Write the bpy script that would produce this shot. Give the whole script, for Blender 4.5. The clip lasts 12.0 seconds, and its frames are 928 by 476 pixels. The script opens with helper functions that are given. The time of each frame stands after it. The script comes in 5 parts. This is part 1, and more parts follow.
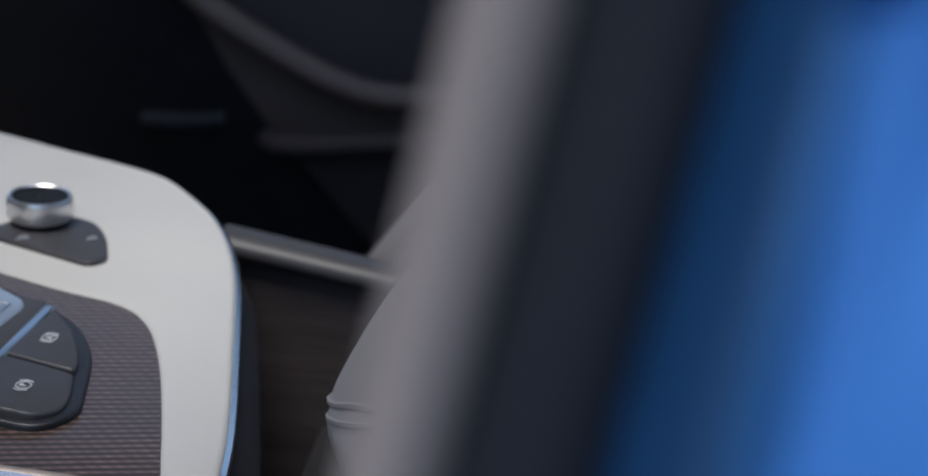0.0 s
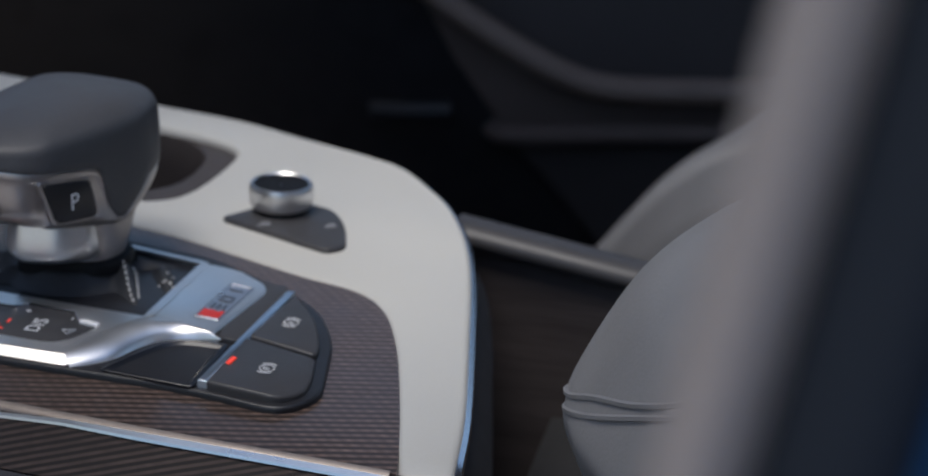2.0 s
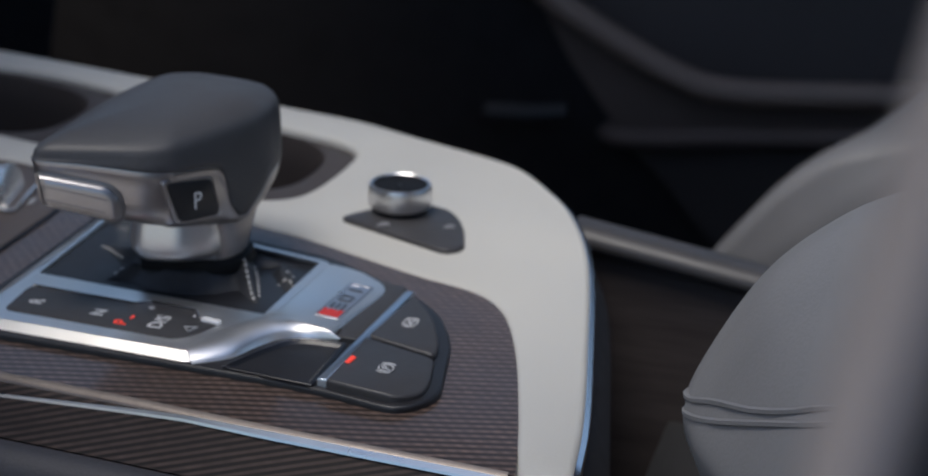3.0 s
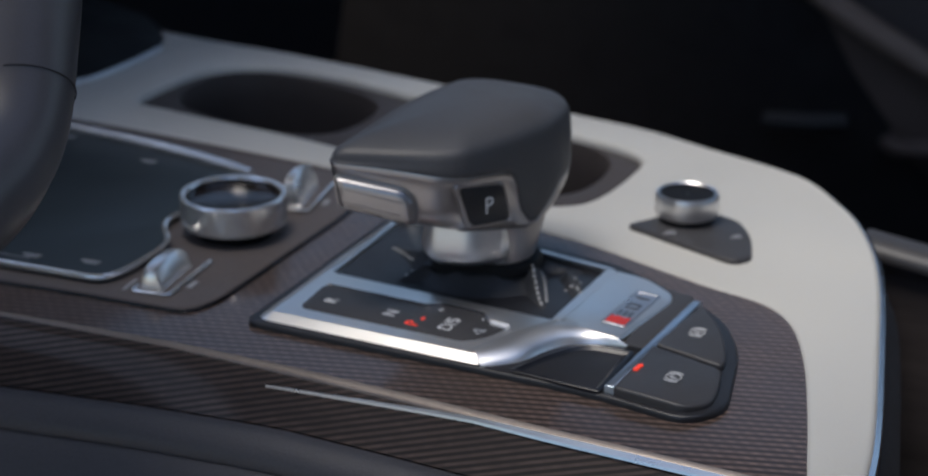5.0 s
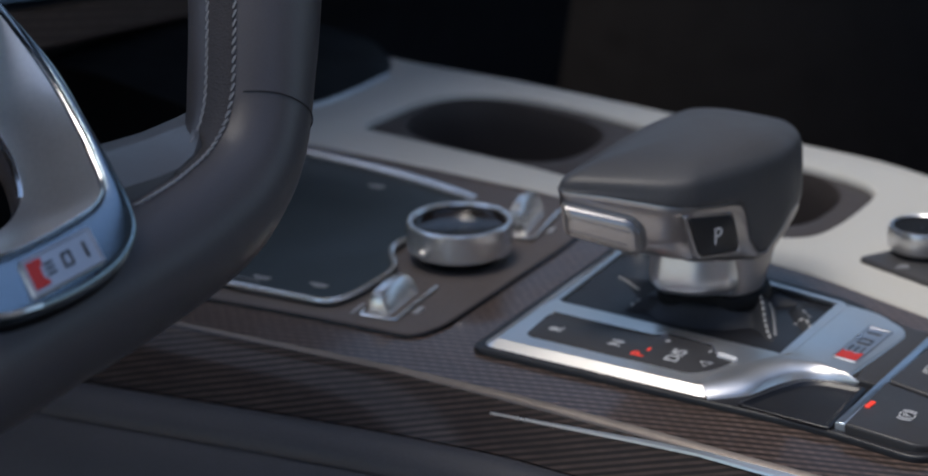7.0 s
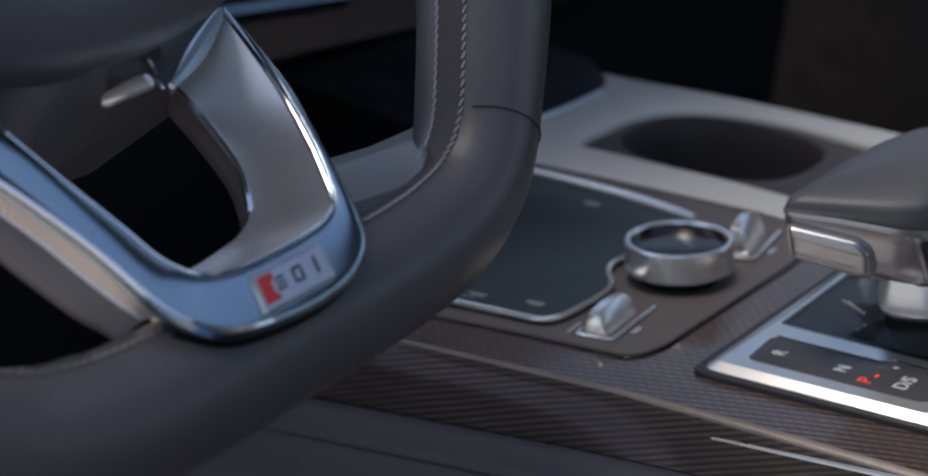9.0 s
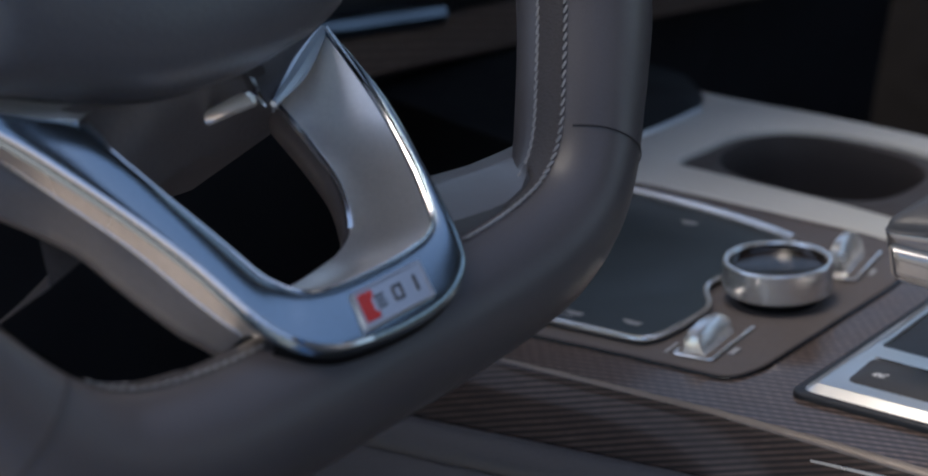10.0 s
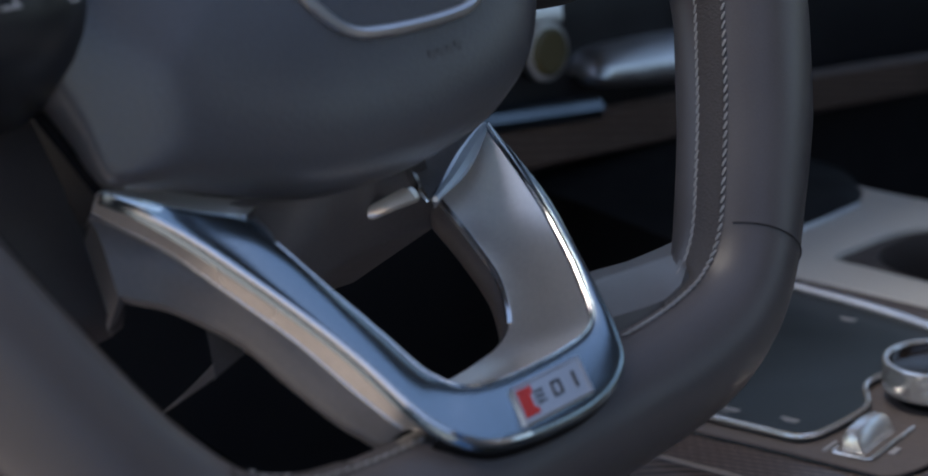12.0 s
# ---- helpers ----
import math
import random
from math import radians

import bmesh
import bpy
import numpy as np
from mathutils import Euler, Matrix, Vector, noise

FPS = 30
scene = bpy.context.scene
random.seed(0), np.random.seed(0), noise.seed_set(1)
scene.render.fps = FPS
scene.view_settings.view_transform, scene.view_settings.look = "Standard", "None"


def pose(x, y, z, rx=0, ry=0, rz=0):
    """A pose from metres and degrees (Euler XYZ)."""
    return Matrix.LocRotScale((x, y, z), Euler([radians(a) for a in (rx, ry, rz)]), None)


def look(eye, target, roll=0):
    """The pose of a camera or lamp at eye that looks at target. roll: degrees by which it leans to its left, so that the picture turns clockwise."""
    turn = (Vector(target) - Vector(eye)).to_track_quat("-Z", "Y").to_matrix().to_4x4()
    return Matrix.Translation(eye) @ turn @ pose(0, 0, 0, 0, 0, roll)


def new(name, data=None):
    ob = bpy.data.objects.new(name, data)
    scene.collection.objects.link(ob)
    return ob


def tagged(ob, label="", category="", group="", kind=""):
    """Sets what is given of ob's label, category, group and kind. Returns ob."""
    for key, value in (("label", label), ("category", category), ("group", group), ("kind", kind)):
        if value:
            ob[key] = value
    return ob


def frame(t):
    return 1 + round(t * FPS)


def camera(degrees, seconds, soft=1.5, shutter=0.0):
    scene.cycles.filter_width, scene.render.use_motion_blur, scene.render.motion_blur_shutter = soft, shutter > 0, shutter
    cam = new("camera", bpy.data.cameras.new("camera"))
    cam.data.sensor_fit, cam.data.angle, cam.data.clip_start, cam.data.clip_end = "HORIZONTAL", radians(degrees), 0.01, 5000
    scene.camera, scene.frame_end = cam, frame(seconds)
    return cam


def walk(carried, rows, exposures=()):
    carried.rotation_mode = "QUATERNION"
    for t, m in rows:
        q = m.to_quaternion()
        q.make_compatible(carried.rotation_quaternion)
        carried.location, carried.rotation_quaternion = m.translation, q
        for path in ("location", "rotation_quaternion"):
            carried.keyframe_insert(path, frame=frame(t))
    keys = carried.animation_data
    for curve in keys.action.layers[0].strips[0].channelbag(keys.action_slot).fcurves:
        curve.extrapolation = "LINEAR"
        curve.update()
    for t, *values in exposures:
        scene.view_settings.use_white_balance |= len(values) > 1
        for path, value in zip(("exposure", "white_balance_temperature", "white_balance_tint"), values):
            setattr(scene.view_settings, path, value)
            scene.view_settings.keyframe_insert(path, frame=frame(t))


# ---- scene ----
cam = camera(28.0, 12.0)
cam.data.dof.use_dof = True
cam.data.dof.focus_distance = 0.59
cam.data.dof.aperture_fstop = 12.5
# seconds, place, then yaw, pitch and roll in degrees
ROWS = [
    (0.0, 0.4387, -0.6430, 0.2996, 5.72, -20.63, 4.61),
    (0.5, 0.4371, -0.6448, 0.3003, 7.29, -20.95, 4.22),
    (1.0, 0.4352, -0.6460, 0.3007, 9.05, -21.16, 3.82),
    (1.5, 0.4324, -0.6475, 0.3007, 10.77, -21.27, 3.42),
    (2.0, 0.4312, -0.6470, 0.3006, 12.79, -21.36, 3.03),
    (2.5, 0.4287, -0.6471, 0.3006, 14.64, -21.44, 2.66),
    (3.0, 0.4277, -0.6474, 0.2999, 16.44, -21.45, 2.25),
    (5.0, 0.4199, -0.6534, 0.3017, 25.19, -21.48, 0.41),
    (5.5, 0.4190, -0.6542, 0.3023, 27.29, -21.38, -0.07),
    (6.0, 0.4176, -0.6535, 0.3017, 28.99, -21.07, -0.48),
    (6.5, 0.4151, -0.6535, 0.3014, 30.56, -20.84, -0.83),
    (7.0, 0.4141, -0.6530, 0.3015, 32.25, -20.63, -1.16),
    (9.0, 0.4005, -0.6496, 0.2987, 38.66, -19.95, -2.46),
    (9.5, 0.3987, -0.6497, 0.2988, 40.27, -19.63, -2.75),
    (10.0, 0.3984, -0.6499, 0.2991, 41.66, -19.31, -3.00),
    (10.5, 0.3976, -0.6510, 0.2996, 42.88, -18.83, -3.20),
    (11.0, 0.3975, -0.6518, 0.3002, 44.12, -18.20, -3.38),
    (11.5, 0.3975, -0.6527, 0.3011, 45.37, -17.32, -3.59),
    (12.0, 0.3989, -0.6534, 0.3019, 46.37, -16.29, -3.78),
]
walk(cam, [(t, pose(x, y, z, 90 + pitch, 0, yaw) @ pose(0, 0, 0, 0, 0, roll)) for t, x, y, z, yaw, pitch, roll in ROWS],
     exposures=[(0.0, 0.46, 6450, 10), (1.0, 0.36, 6480, 10), (3.0, 0.29, 6600, 10), (5.0, 0.30, 6700, 10), (7.0, 0.40, 6750, 10), (9.0, 0.62, 7000, 11), (12.0, 0.74, 7150, 12)])

# ---- light ----
world = bpy.data.worlds.new("sky")
scene.world = world
world.use_nodes = True
wn = world.node_tree
sky = wn.nodes.new("ShaderNodeTexSky")
sky.sky_type = "NISHITA"
sky.sun_disc = False
sky.sun_elevation = radians(72)
sky.sun_rotation = radians(228)
sky.dust_density = 1.6
sky.air_density = 1.2
sky.ozone_density = 4.0
wn.links.new(sky.outputs[0], wn.nodes["Background"].inputs[0])
wn.nodes["Background"].inputs[1].default_value = 0.125
sun = new("sun", bpy.data.lights.new("sun", "SUN"))
sun.data.energy = 2.1
sun.data.angle = radians(30)
sun.data.color = (1.0, 0.96, 0.91)
sun.matrix_world = look((-0.43, -0.45, 2.2), (0, 0, 0))


# ---- materials ----
def mat(name, color, rough=0.5, metal=0.0, coat=0.0, vary=0.12, grain=600.0, bump=0.0, spec=0.5, emit=0.0):
    """A surface with a broad and a fine variation of its colour and roughness."""
    m = bpy.data.materials.new(name)
    m.use_nodes = True
    nt = m.node_tree
    b = nt.nodes["Principled BSDF"]
    b.inputs["Metallic"].default_value = metal
    b.inputs["Coat Weight"].default_value = coat
    b.inputs["Coat Roughness"].default_value = 0.08
    b.inputs["Specular IOR Level"].default_value = spec
    tc = nt.nodes.new("ShaderNodeTexCoord")
    wide = nt.nodes.new("ShaderNodeTexNoise")
    wide.inputs["Scale"].default_value = 28.0
    wide.inputs["Detail"].default_value = 3.0
    fine = nt.nodes.new("ShaderNodeTexNoise")
    fine.inputs["Scale"].default_value = grain
    fine.inputs["Detail"].default_value = 2.0
    both = nt.nodes.new("ShaderNodeMath")
    both.operation = "ADD"
    for n in (wide, fine):
        nt.links.new(tc.outputs["Object"], n.inputs["Vector"])
    nt.links.new(wide.outputs["Fac"], both.inputs[0])
    nt.links.new(fine.outputs["Fac"], both.inputs[1])
    mix = nt.nodes.new("ShaderNodeMapRange")
    mix.inputs["From Min"].default_value = 0.6
    mix.inputs["From Max"].default_value = 1.4
    nt.links.new(both.outputs[0], mix.inputs["Value"])
    ramp = nt.nodes.new("ShaderNodeMix")
    ramp.data_type = "RGBA"
    ramp.inputs["A"].default_value = (*[c * (1 - vary) for c in color], 1)
    ramp.inputs["B"].default_value = (*[min(1, c * (1 + vary)) for c in color], 1)
    nt.links.new(mix.outputs[0], ramp.inputs["Factor"])
    nt.links.new(ramp.outputs["Result"], b.inputs["Base Color"])
    rr = nt.nodes.new("ShaderNodeMapRange")
    rr.inputs["From Min"].default_value = 0.3
    rr.inputs["From Max"].default_value = 0.7
    rr.inputs["To Min"].default_value = max(0.02, rough * 0.85)
    rr.inputs["To Max"].default_value = min(1, rough * 1.15)
    nt.links.new(wide.outputs["Fac"], rr.inputs["Value"])
    nt.links.new(rr.outputs[0], b.inputs["Roughness"])
    if bump:
        bp = nt.nodes.new("ShaderNodeBump")
        bp.inputs["Strength"].default_value = bump
        bp.inputs["Distance"].default_value = 0.0006
        nt.links.new(fine.outputs["Fac"], bp.inputs["Height"])
        nt.links.new(bp.outputs[0], b.inputs["Normal"])
    if emit:
        b.inputs["Emission Color"].default_value = (*color, 1)
        b.inputs["Emission Strength"].default_value = emit
    return m


def wood_mat(name, across, scale, light, dark, coat, spec=0.3, weft=0.0):
    """Dark oak with thin inlaid lines: planes square to the given direction."""
    m = mat(name, light, 0.45, coat=coat, vary=0.3, grain=260.0)
    nt = m.node_tree
    b = nt.nodes["Principled BSDF"]
    b.inputs["Coat Roughness"].default_value = 0.10
    b.inputs["Specular IOR Level"].default_value = spec
    tc = nt.nodes["Texture Coordinate"]
    dot = nt.nodes.new("ShaderNodeVectorMath")
    dot.operation = "DOT_PRODUCT"
    dot.inputs[1].default_value = Vector(across).normalized()
    nt.links.new(tc.outputs["Object"], dot.inputs[0])
    warp = nt.nodes.new("ShaderNodeTexNoise")
    warp.inputs["Scale"].default_value = 14.0
    nt.links.new(tc.outputs["Object"], warp.inputs["Vector"])
    add = nt.nodes.new("ShaderNodeMath")
    add.operation = "MULTIPLY_ADD"
    add.inputs[1].default_value = 0.0022
    nt.links.new(warp.outputs["Fac"], add.inputs[0])
    nt.links.new(dot.outputs["Value"], add.inputs[2])
    comb = nt.nodes.new("ShaderNodeCombineXYZ")
    nt.links.new(add.outputs[0], comb.inputs[0])
    wave = nt.nodes.new("ShaderNodeTexWave")
    wave.wave_type, wave.bands_direction = "BANDS", "X"
    wave.inputs["Scale"].default_value = scale
    nt.links.new(comb.outputs[0], wave.inputs["Vector"])
    line = nt.nodes.new("ShaderNodeMapRange")
    line.inputs["From Min"].default_value = 0.25
    line.inputs["From Max"].default_value = 0.85
    nt.links.new(wave.outputs["Fac"], line.inputs["Value"])
    base = b.inputs["Base Color"].links[0].from_socket
    # a second, fainter set of lines that crosses the first
    turn = Vector((across[1], -across[0], 0.0)).normalized()
    slant = nt.nodes.new("ShaderNodeVectorMath")
    slant.operation = "DOT_PRODUCT"
    slant.inputs[1].default_value = (Vector(across).normalized() * 0.45 + turn * 0.9).normalized()
    nt.links.new(tc.outputs["Object"], slant.inputs[0])
    comb2 = nt.nodes.new("ShaderNodeCombineXYZ")
    nt.links.new(slant.outputs["Value"], comb2.inputs[0])
    cross = nt.nodes.new("ShaderNodeTexWave")
    cross.wave_type, cross.bands_direction = "BANDS", "X"
    cross.inputs["Scale"].default_value = scale * 0.9
    nt.links.new(comb2.outputs[0], cross.inputs["Vector"])
    # long streaks of the grain
    along = nt.nodes.new("ShaderNodeMapping")
    along.inputs["Scale"].default_value = (14.0, 170.0, 170.0)
    nt.links.new(tc.outputs["Object"], along.inputs["Vector"])
    streak = nt.nodes.new("ShaderNodeTexNoise")
    streak.inputs["Scale"].default_value = 1.0
    streak.inputs["Detail"].default_value = 4.0
    nt.links.new(along.outputs[0], streak.inputs["Vector"])
    weave = nt.nodes.new("ShaderNodeMath")
    weave.operation = "MULTIPLY_ADD"
    weave.inputs[1].default_value = weft
    nt.links.new(cross.outputs["Fac"], weave.inputs[0])
    nt.links.new(streak.outputs["Fac"], weave.inputs[2])
    shade = nt.nodes.new("ShaderNodeMapRange")
    shade.inputs["From Min"].default_value = 0.30
    shade.inputs["From Max"].default_value = 0.70 + weft
    shade.inputs["To Min"].default_value = 0.45
    nt.links.new(weave.outputs[0], shade.inputs["Value"])
    both_lines = nt.nodes.new("ShaderNodeMath")
    both_lines.operation = "MULTIPLY"
    nt.links.new(line.outputs[0], both_lines.inputs[0])
    nt.links.new(shade.outputs[0], both_lines.inputs[1])
    mix = nt.nodes.new("ShaderNodeMix")
    mix.data_type = "RGBA"
    mix.inputs["A"].default_value = (*dark, 1)
    nt.links.new(both_lines.outputs[0], mix.inputs["Factor"])
    nt.links.new(base, mix.inputs["B"])
    nt.links.new(mix.outputs["Result"], b.inputs["Base Color"])
    return m



def stretched(m, sx, sy, sz):
    """Draws a material's grain out along one or two directions."""
    nt = m.node_tree
    mp = nt.nodes.new("ShaderNodeMapping")
    mp.inputs["Scale"].default_value = (sx, sy, sz)
    tc = nt.nodes["Texture Coordinate"]
    nt.links.new(tc.outputs["Object"], mp.inputs["Vector"])
    for n in nt.nodes:
        if n.type == "TEX_NOISE":
            nt.links.new(mp.outputs[0], n.inputs["Vector"])
    return m


REARWOOD = stretched(mat("dark_brushed_panel", (0.064, 0.054, 0.053), 0.5, vary=0.35, grain=300, spec=0.25), 0.12, 1.0, 3.0)
PLATE = mat("bright_satin_plate", (0.93, 0.91, 0.88), 0.36, metal=1.0, vary=0.03, grain=900)
WHITE = mat("pearl_trim", (0.51, 0.495, 0.455), 0.42, vary=0.03, grain=900, bump=0.05)
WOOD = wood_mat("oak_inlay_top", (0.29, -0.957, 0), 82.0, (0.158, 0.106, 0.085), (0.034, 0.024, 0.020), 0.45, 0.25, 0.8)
# Side oak: shade put into a darker colour, lines run another way.
WOODSIDE = wood_mat("oak_inlay_side_shaded", (0.32, -0.61, -0.72), 122.0, (0.074, 0.050, 0.042), (0.013, 0.010, 0.010), 0.35, 0.2, 0.0)
# Dash oak: lighter copy, colour raised to offset the roof's shade.
DASHOAK = wood_mat("oak_dash_trim_lightened", (0, 0.2, 1), 60.0, (0.17, 0.115, 0.09), (0.09, 0.06, 0.048), 0.2)
CHROME = mat("bright_chrome", (0.80, 0.81, 0.83), 0.12, metal=1.0, vary=0.03)
CHROMESOFT = mat("soft_chrome", (0.72, 0.73, 0.75), 0.22, metal=1.0, vary=0.03)
SATIN = mat("satin_chrome", (0.76, 0.76, 0.77), 0.34, metal=1.0, vary=0.04, grain=900)
DIALMETAL = mat("bright_dial_metal", (0.86, 0.85, 0.84), 0.24, metal=0.8, vary=0.04, grain=900)
GUNMETAL = mat("grey_satin_metal", (0.42, 0.405, 0.405), 0.34, metal=1.0, vary=0.05, grain=900)
# Lip, wall and bevel: lit copies of the spoke chrome, brightness put into colour.
SPOKELIP = mat("lit_lip_metal", (0.82, 0.77, 0.72), 0.24, metal=0.6, vary=0.04, grain=700)
SPOKEWALL = mat("lit_inner_wall_metal", (0.95, 0.91, 0.87), 0.36, metal=0.78, vary=0.05, grain=700)
BEVEL = mat("warm_lit_bevel_metal", (0.66, 0.59, 0.54), 0.30, metal=0.55, vary=0.08, grain=500)
# Blue tint carries the sky's reflection in the spoke.
SPOKE = mat("sky_tinted_spoke_metal", (0.33, 0.41, 0.47), 0.22, metal=1.0, vary=0.04, grain=700)
HUB = mat("hub_leather", (0.088, 0.087, 0.097), 0.36, vary=0.12, grain=900, bump=0.25, spec=0.8)
SKIRT = mat("dark_spoke_lining", (0.092, 0.080, 0.080), 0.42, vary=0.15, grain=700, bump=0.15)
SIDELINING = mat("brown_grey_spoke_lining", (0.062, 0.055, 0.057), 0.45, vary=0.12, grain=900, bump=0.15)
FOLDSHEEN = mat("brown_sheen_metal", (0.19, 0.165, 0.15), 0.42, metal=0.8, vary=0.12, grain=400)
DARKMETAL = mat("dark_satin_metal", (0.30, 0.29, 0.29), 0.34, metal=1.0, vary=0.06)
GRIP = mat("smooth_grip_leather", (0.058, 0.058, 0.063), 0.50, vary=0.12, grain=1000, bump=0.2)
# Chrome with a slight blue base that carries the sky's reflection.
BLUECHROME = mat("sky_tinted_chrome_strip", (0.60, 0.66, 0.72), 0.30, metal=1.0, vary=0.03)
# Pale blue base and low metalness paint in the ridge's shine.
RIDGE = mat("sky_lit_ridge_metal", (0.56, 0.66, 0.76), 0.36, metal=0.4, vary=0.04)
FLANK = mat("grey_spoke_flank", (0.165, 0.152, 0.155), 0.40, vary=0.1)
DOORMID = mat("brown_grey_door_insert", (0.108, 0.088, 0.084), 0.7, vary=0.15)
DOORGREY = mat("grey_door_trim", (0.33, 0.235, 0.185), 0.6, vary=0.12)
DOORLOW = mat("brown_grey_door_lining", (0.155, 0.112, 0.094), 0.7, vary=0.15)
POCKET = mat("dark_grey_door_pocket", (0.068, 0.055, 0.050), 0.7, vary=0.15)
LEATHER = mat("black_leather", (0.030, 0.031, 0.035), 0.5, vary=0.18, grain=900, bump=0.35)
RIMLEATHER = mat("grey_brown_leather", (0.094, 0.083, 0.085), 0.38, vary=0.10, grain=1500, bump=0.1, spec=0.5)
SUEDE = mat("perforated_leather", (0.056, 0.048, 0.048), 0.7, vary=0.25, grain=1500, bump=0.6)
SEAT = mat("grey_seat_leather", (0.190, 0.186, 0.188), 0.55, vary=0.08, grain=900, bump=0.12)
PILLARTRIM = mat("warm_grey_trim", (0.26, 0.225, 0.21), 0.6, vary=0.06, grain=700)
BOOTTHREAD = mat("white_thread", (0.62, 0.60, 0.58), 0.8, vary=0.12, grain=2500)
THREAD = mat("pale_thread", (0.38, 0.36, 0.35), 0.8, vary=0.15, grain=2500)
GLASS = mat("black_glass", (0.031, 0.039, 0.043), 0.34, vary=0.1, spec=0.16)
BLACK = mat("black_plastic", (0.016, 0.016, 0.019), 0.42, vary=0.15, grain=900, bump=0.1)
DEEP = mat("deep_black_plastic", (0.005, 0.005, 0.006), 0.6, vary=0.2, spec=0.2)
GREY = mat("anthracite_plastic", (0.045, 0.043, 0.045), 0.45, vary=0.12, grain=900, bump=0.12)
BROWNGREY = mat("brown_grey_plate", (0.115, 0.097, 0.092), 0.46, vary=0.12, spec=0.2)
CUPTRAY = mat("dark_cup_tray", (0.058, 0.049, 0.047), 0.5, vary=0.12, spec=0.25)
DIALCAP = mat("dark_dial_cap", (0.014, 0.011, 0.010), 0.22, vary=0.1)
PODBLACK = mat("satin_black_pod", (0.020, 0.021, 0.025), 0.34, vary=0.1)
DASHBLUE = mat("dim_blue_metal", (0.15, 0.18, 0.22), 0.35, metal=1.0, vary=0.05)
GLOSS = mat("piano_black", (0.008, 0.008, 0.010), 0.08, vary=0.1)
BADGEFACE = mat("badge_silver", (0.55, 0.55, 0.57), 0.3, metal=0.9, vary=0.04)
TRAYBLACK = mat("smooth_black_tray", (0.012, 0.013, 0.017), 0.30, vary=0.1)
NECKMETAL = mat("dark_neck_metal", (0.30, 0.29, 0.30), 0.36, metal=0.9, vary=0.06)
INK = mat("white_print", (0.75, 0.75, 0.75), 0.5, vary=0.03)
DIMINK = mat("grey_print", (0.32, 0.32, 0.33), 0.5, vary=0.05)
RED = mat("red_print", (0.60, 0.03, 0.02), 0.4, vary=0.05)
REDLIGHT = mat("red_lamp", (1.0, 0.06, 0.03), 0.4, vary=0.02, emit=0.22)
BLUE = mat("blue_car_paint", (0.035, 0.175, 0.46), 0.30, metal=0.75, coat=0.8, vary=0.05)
RUBBER = mat("door_seal_rubber", (0.009, 0.013, 0.020), 0.7, vary=0.15, spec=0.25)
CARPET = mat("black_carpet", (0.008, 0.008, 0.009), 0.95, vary=0.3, grain=500, bump=0.6)
DOORBLACK = mat("black_door_lining", (0.011, 0.009, 0.010), 0.75, vary=0.2)
KNEE = mat("black_knee_leather", (0.048, 0.046, 0.052), 0.55, vary=0.18, grain=900, bump=0.3)
LINING = mat("dark_headliner", (0.03, 0.03, 0.032), 0.9, vary=0.1)
AMBER = mat("dull_amber_plastic", (0.11, 0.09, 0.04), 0.4, vary=0.1)
GROUND = mat("sandy_concrete", (0.40, 0.35, 0.30), 0.9, vary=0.15, grain=80)


# ---- building helpers ----
def link(name, bm, material, angle=35.0):
    bmesh.ops.recalc_face_normals(bm, faces=bm.faces)
    me = bpy.data.meshes.new(name)
    bm.to_mesh(me)
    bm.free()
    me.materials.append(material)
    me.shade_smooth()
    me.set_sharp_from_angle(angle=radians(angle))
    return new(name, me)


def part(name, bm, material, parent, label="", angle=35.0):
    """One mesh under a thing or under a part of it."""
    ob = link(name, bm, material, angle)
    ob.parent = parent
    ob.matrix_parent_inverse = parent.matrix_world.inverted()
    return tagged(ob, label)


def thing(name, label, category, at=(0, 0, 0), group="", kind=""):
    ob = new(name)
    ob.location = at
    ob.empty_display_size = 0.02
    bpy.context.view_layer.update()
    return tagged(ob, label, category, group, kind)


def spline(pts, n=6, closed=False):
    """Points on a smooth curve through pts."""
    pts = [Vector(p) for p in pts]
    out, k = [], len(pts)
    for i in range(k if closed else k - 1):
        a, b, c, d = (pts[(i + j) % k] if closed else pts[min(max(i + j, 0), k - 1)] for j in (-1, 0, 1, 2))
        for s in range(n):
            t = s / n
            out.append(0.5 * (2 * b + (c - a) * t + (2 * a - 5 * b + 4 * c - d) * t * t + (3 * b - a - 3 * c + d) * t ** 3))
    if not closed:
        out.append(pts[-1])
    return out


def rounded(pts, r=0.004, n=4):
    """A polygon's outline with its corners rounded; r may be a list."""
    out, k = [], len(pts)
    for i in range(k):
        p, a, b = Vector(pts[i]), Vector(pts[i - 1]), Vector(pts[(i + 1) % k])
        rad = r[i] if isinstance(r, (list, tuple)) else r
        u, v = (a - p), (b - p)
        rad = min(rad, u.length * 0.45, v.length * 0.45)
        p0, p1 = p + u.normalized() * rad, p + v.normalized() * rad
        for s in range(n + 1):
            t = s / n
            out.append((1 - t) ** 2 * p0 + 2 * t * (1 - t) * p + t * t * p1)
    return out


def area2(pts):
    return sum(pts[i - 1][0] * pts[i][1] - pts[i][0] * pts[i - 1][1] for i in range(len(pts)))


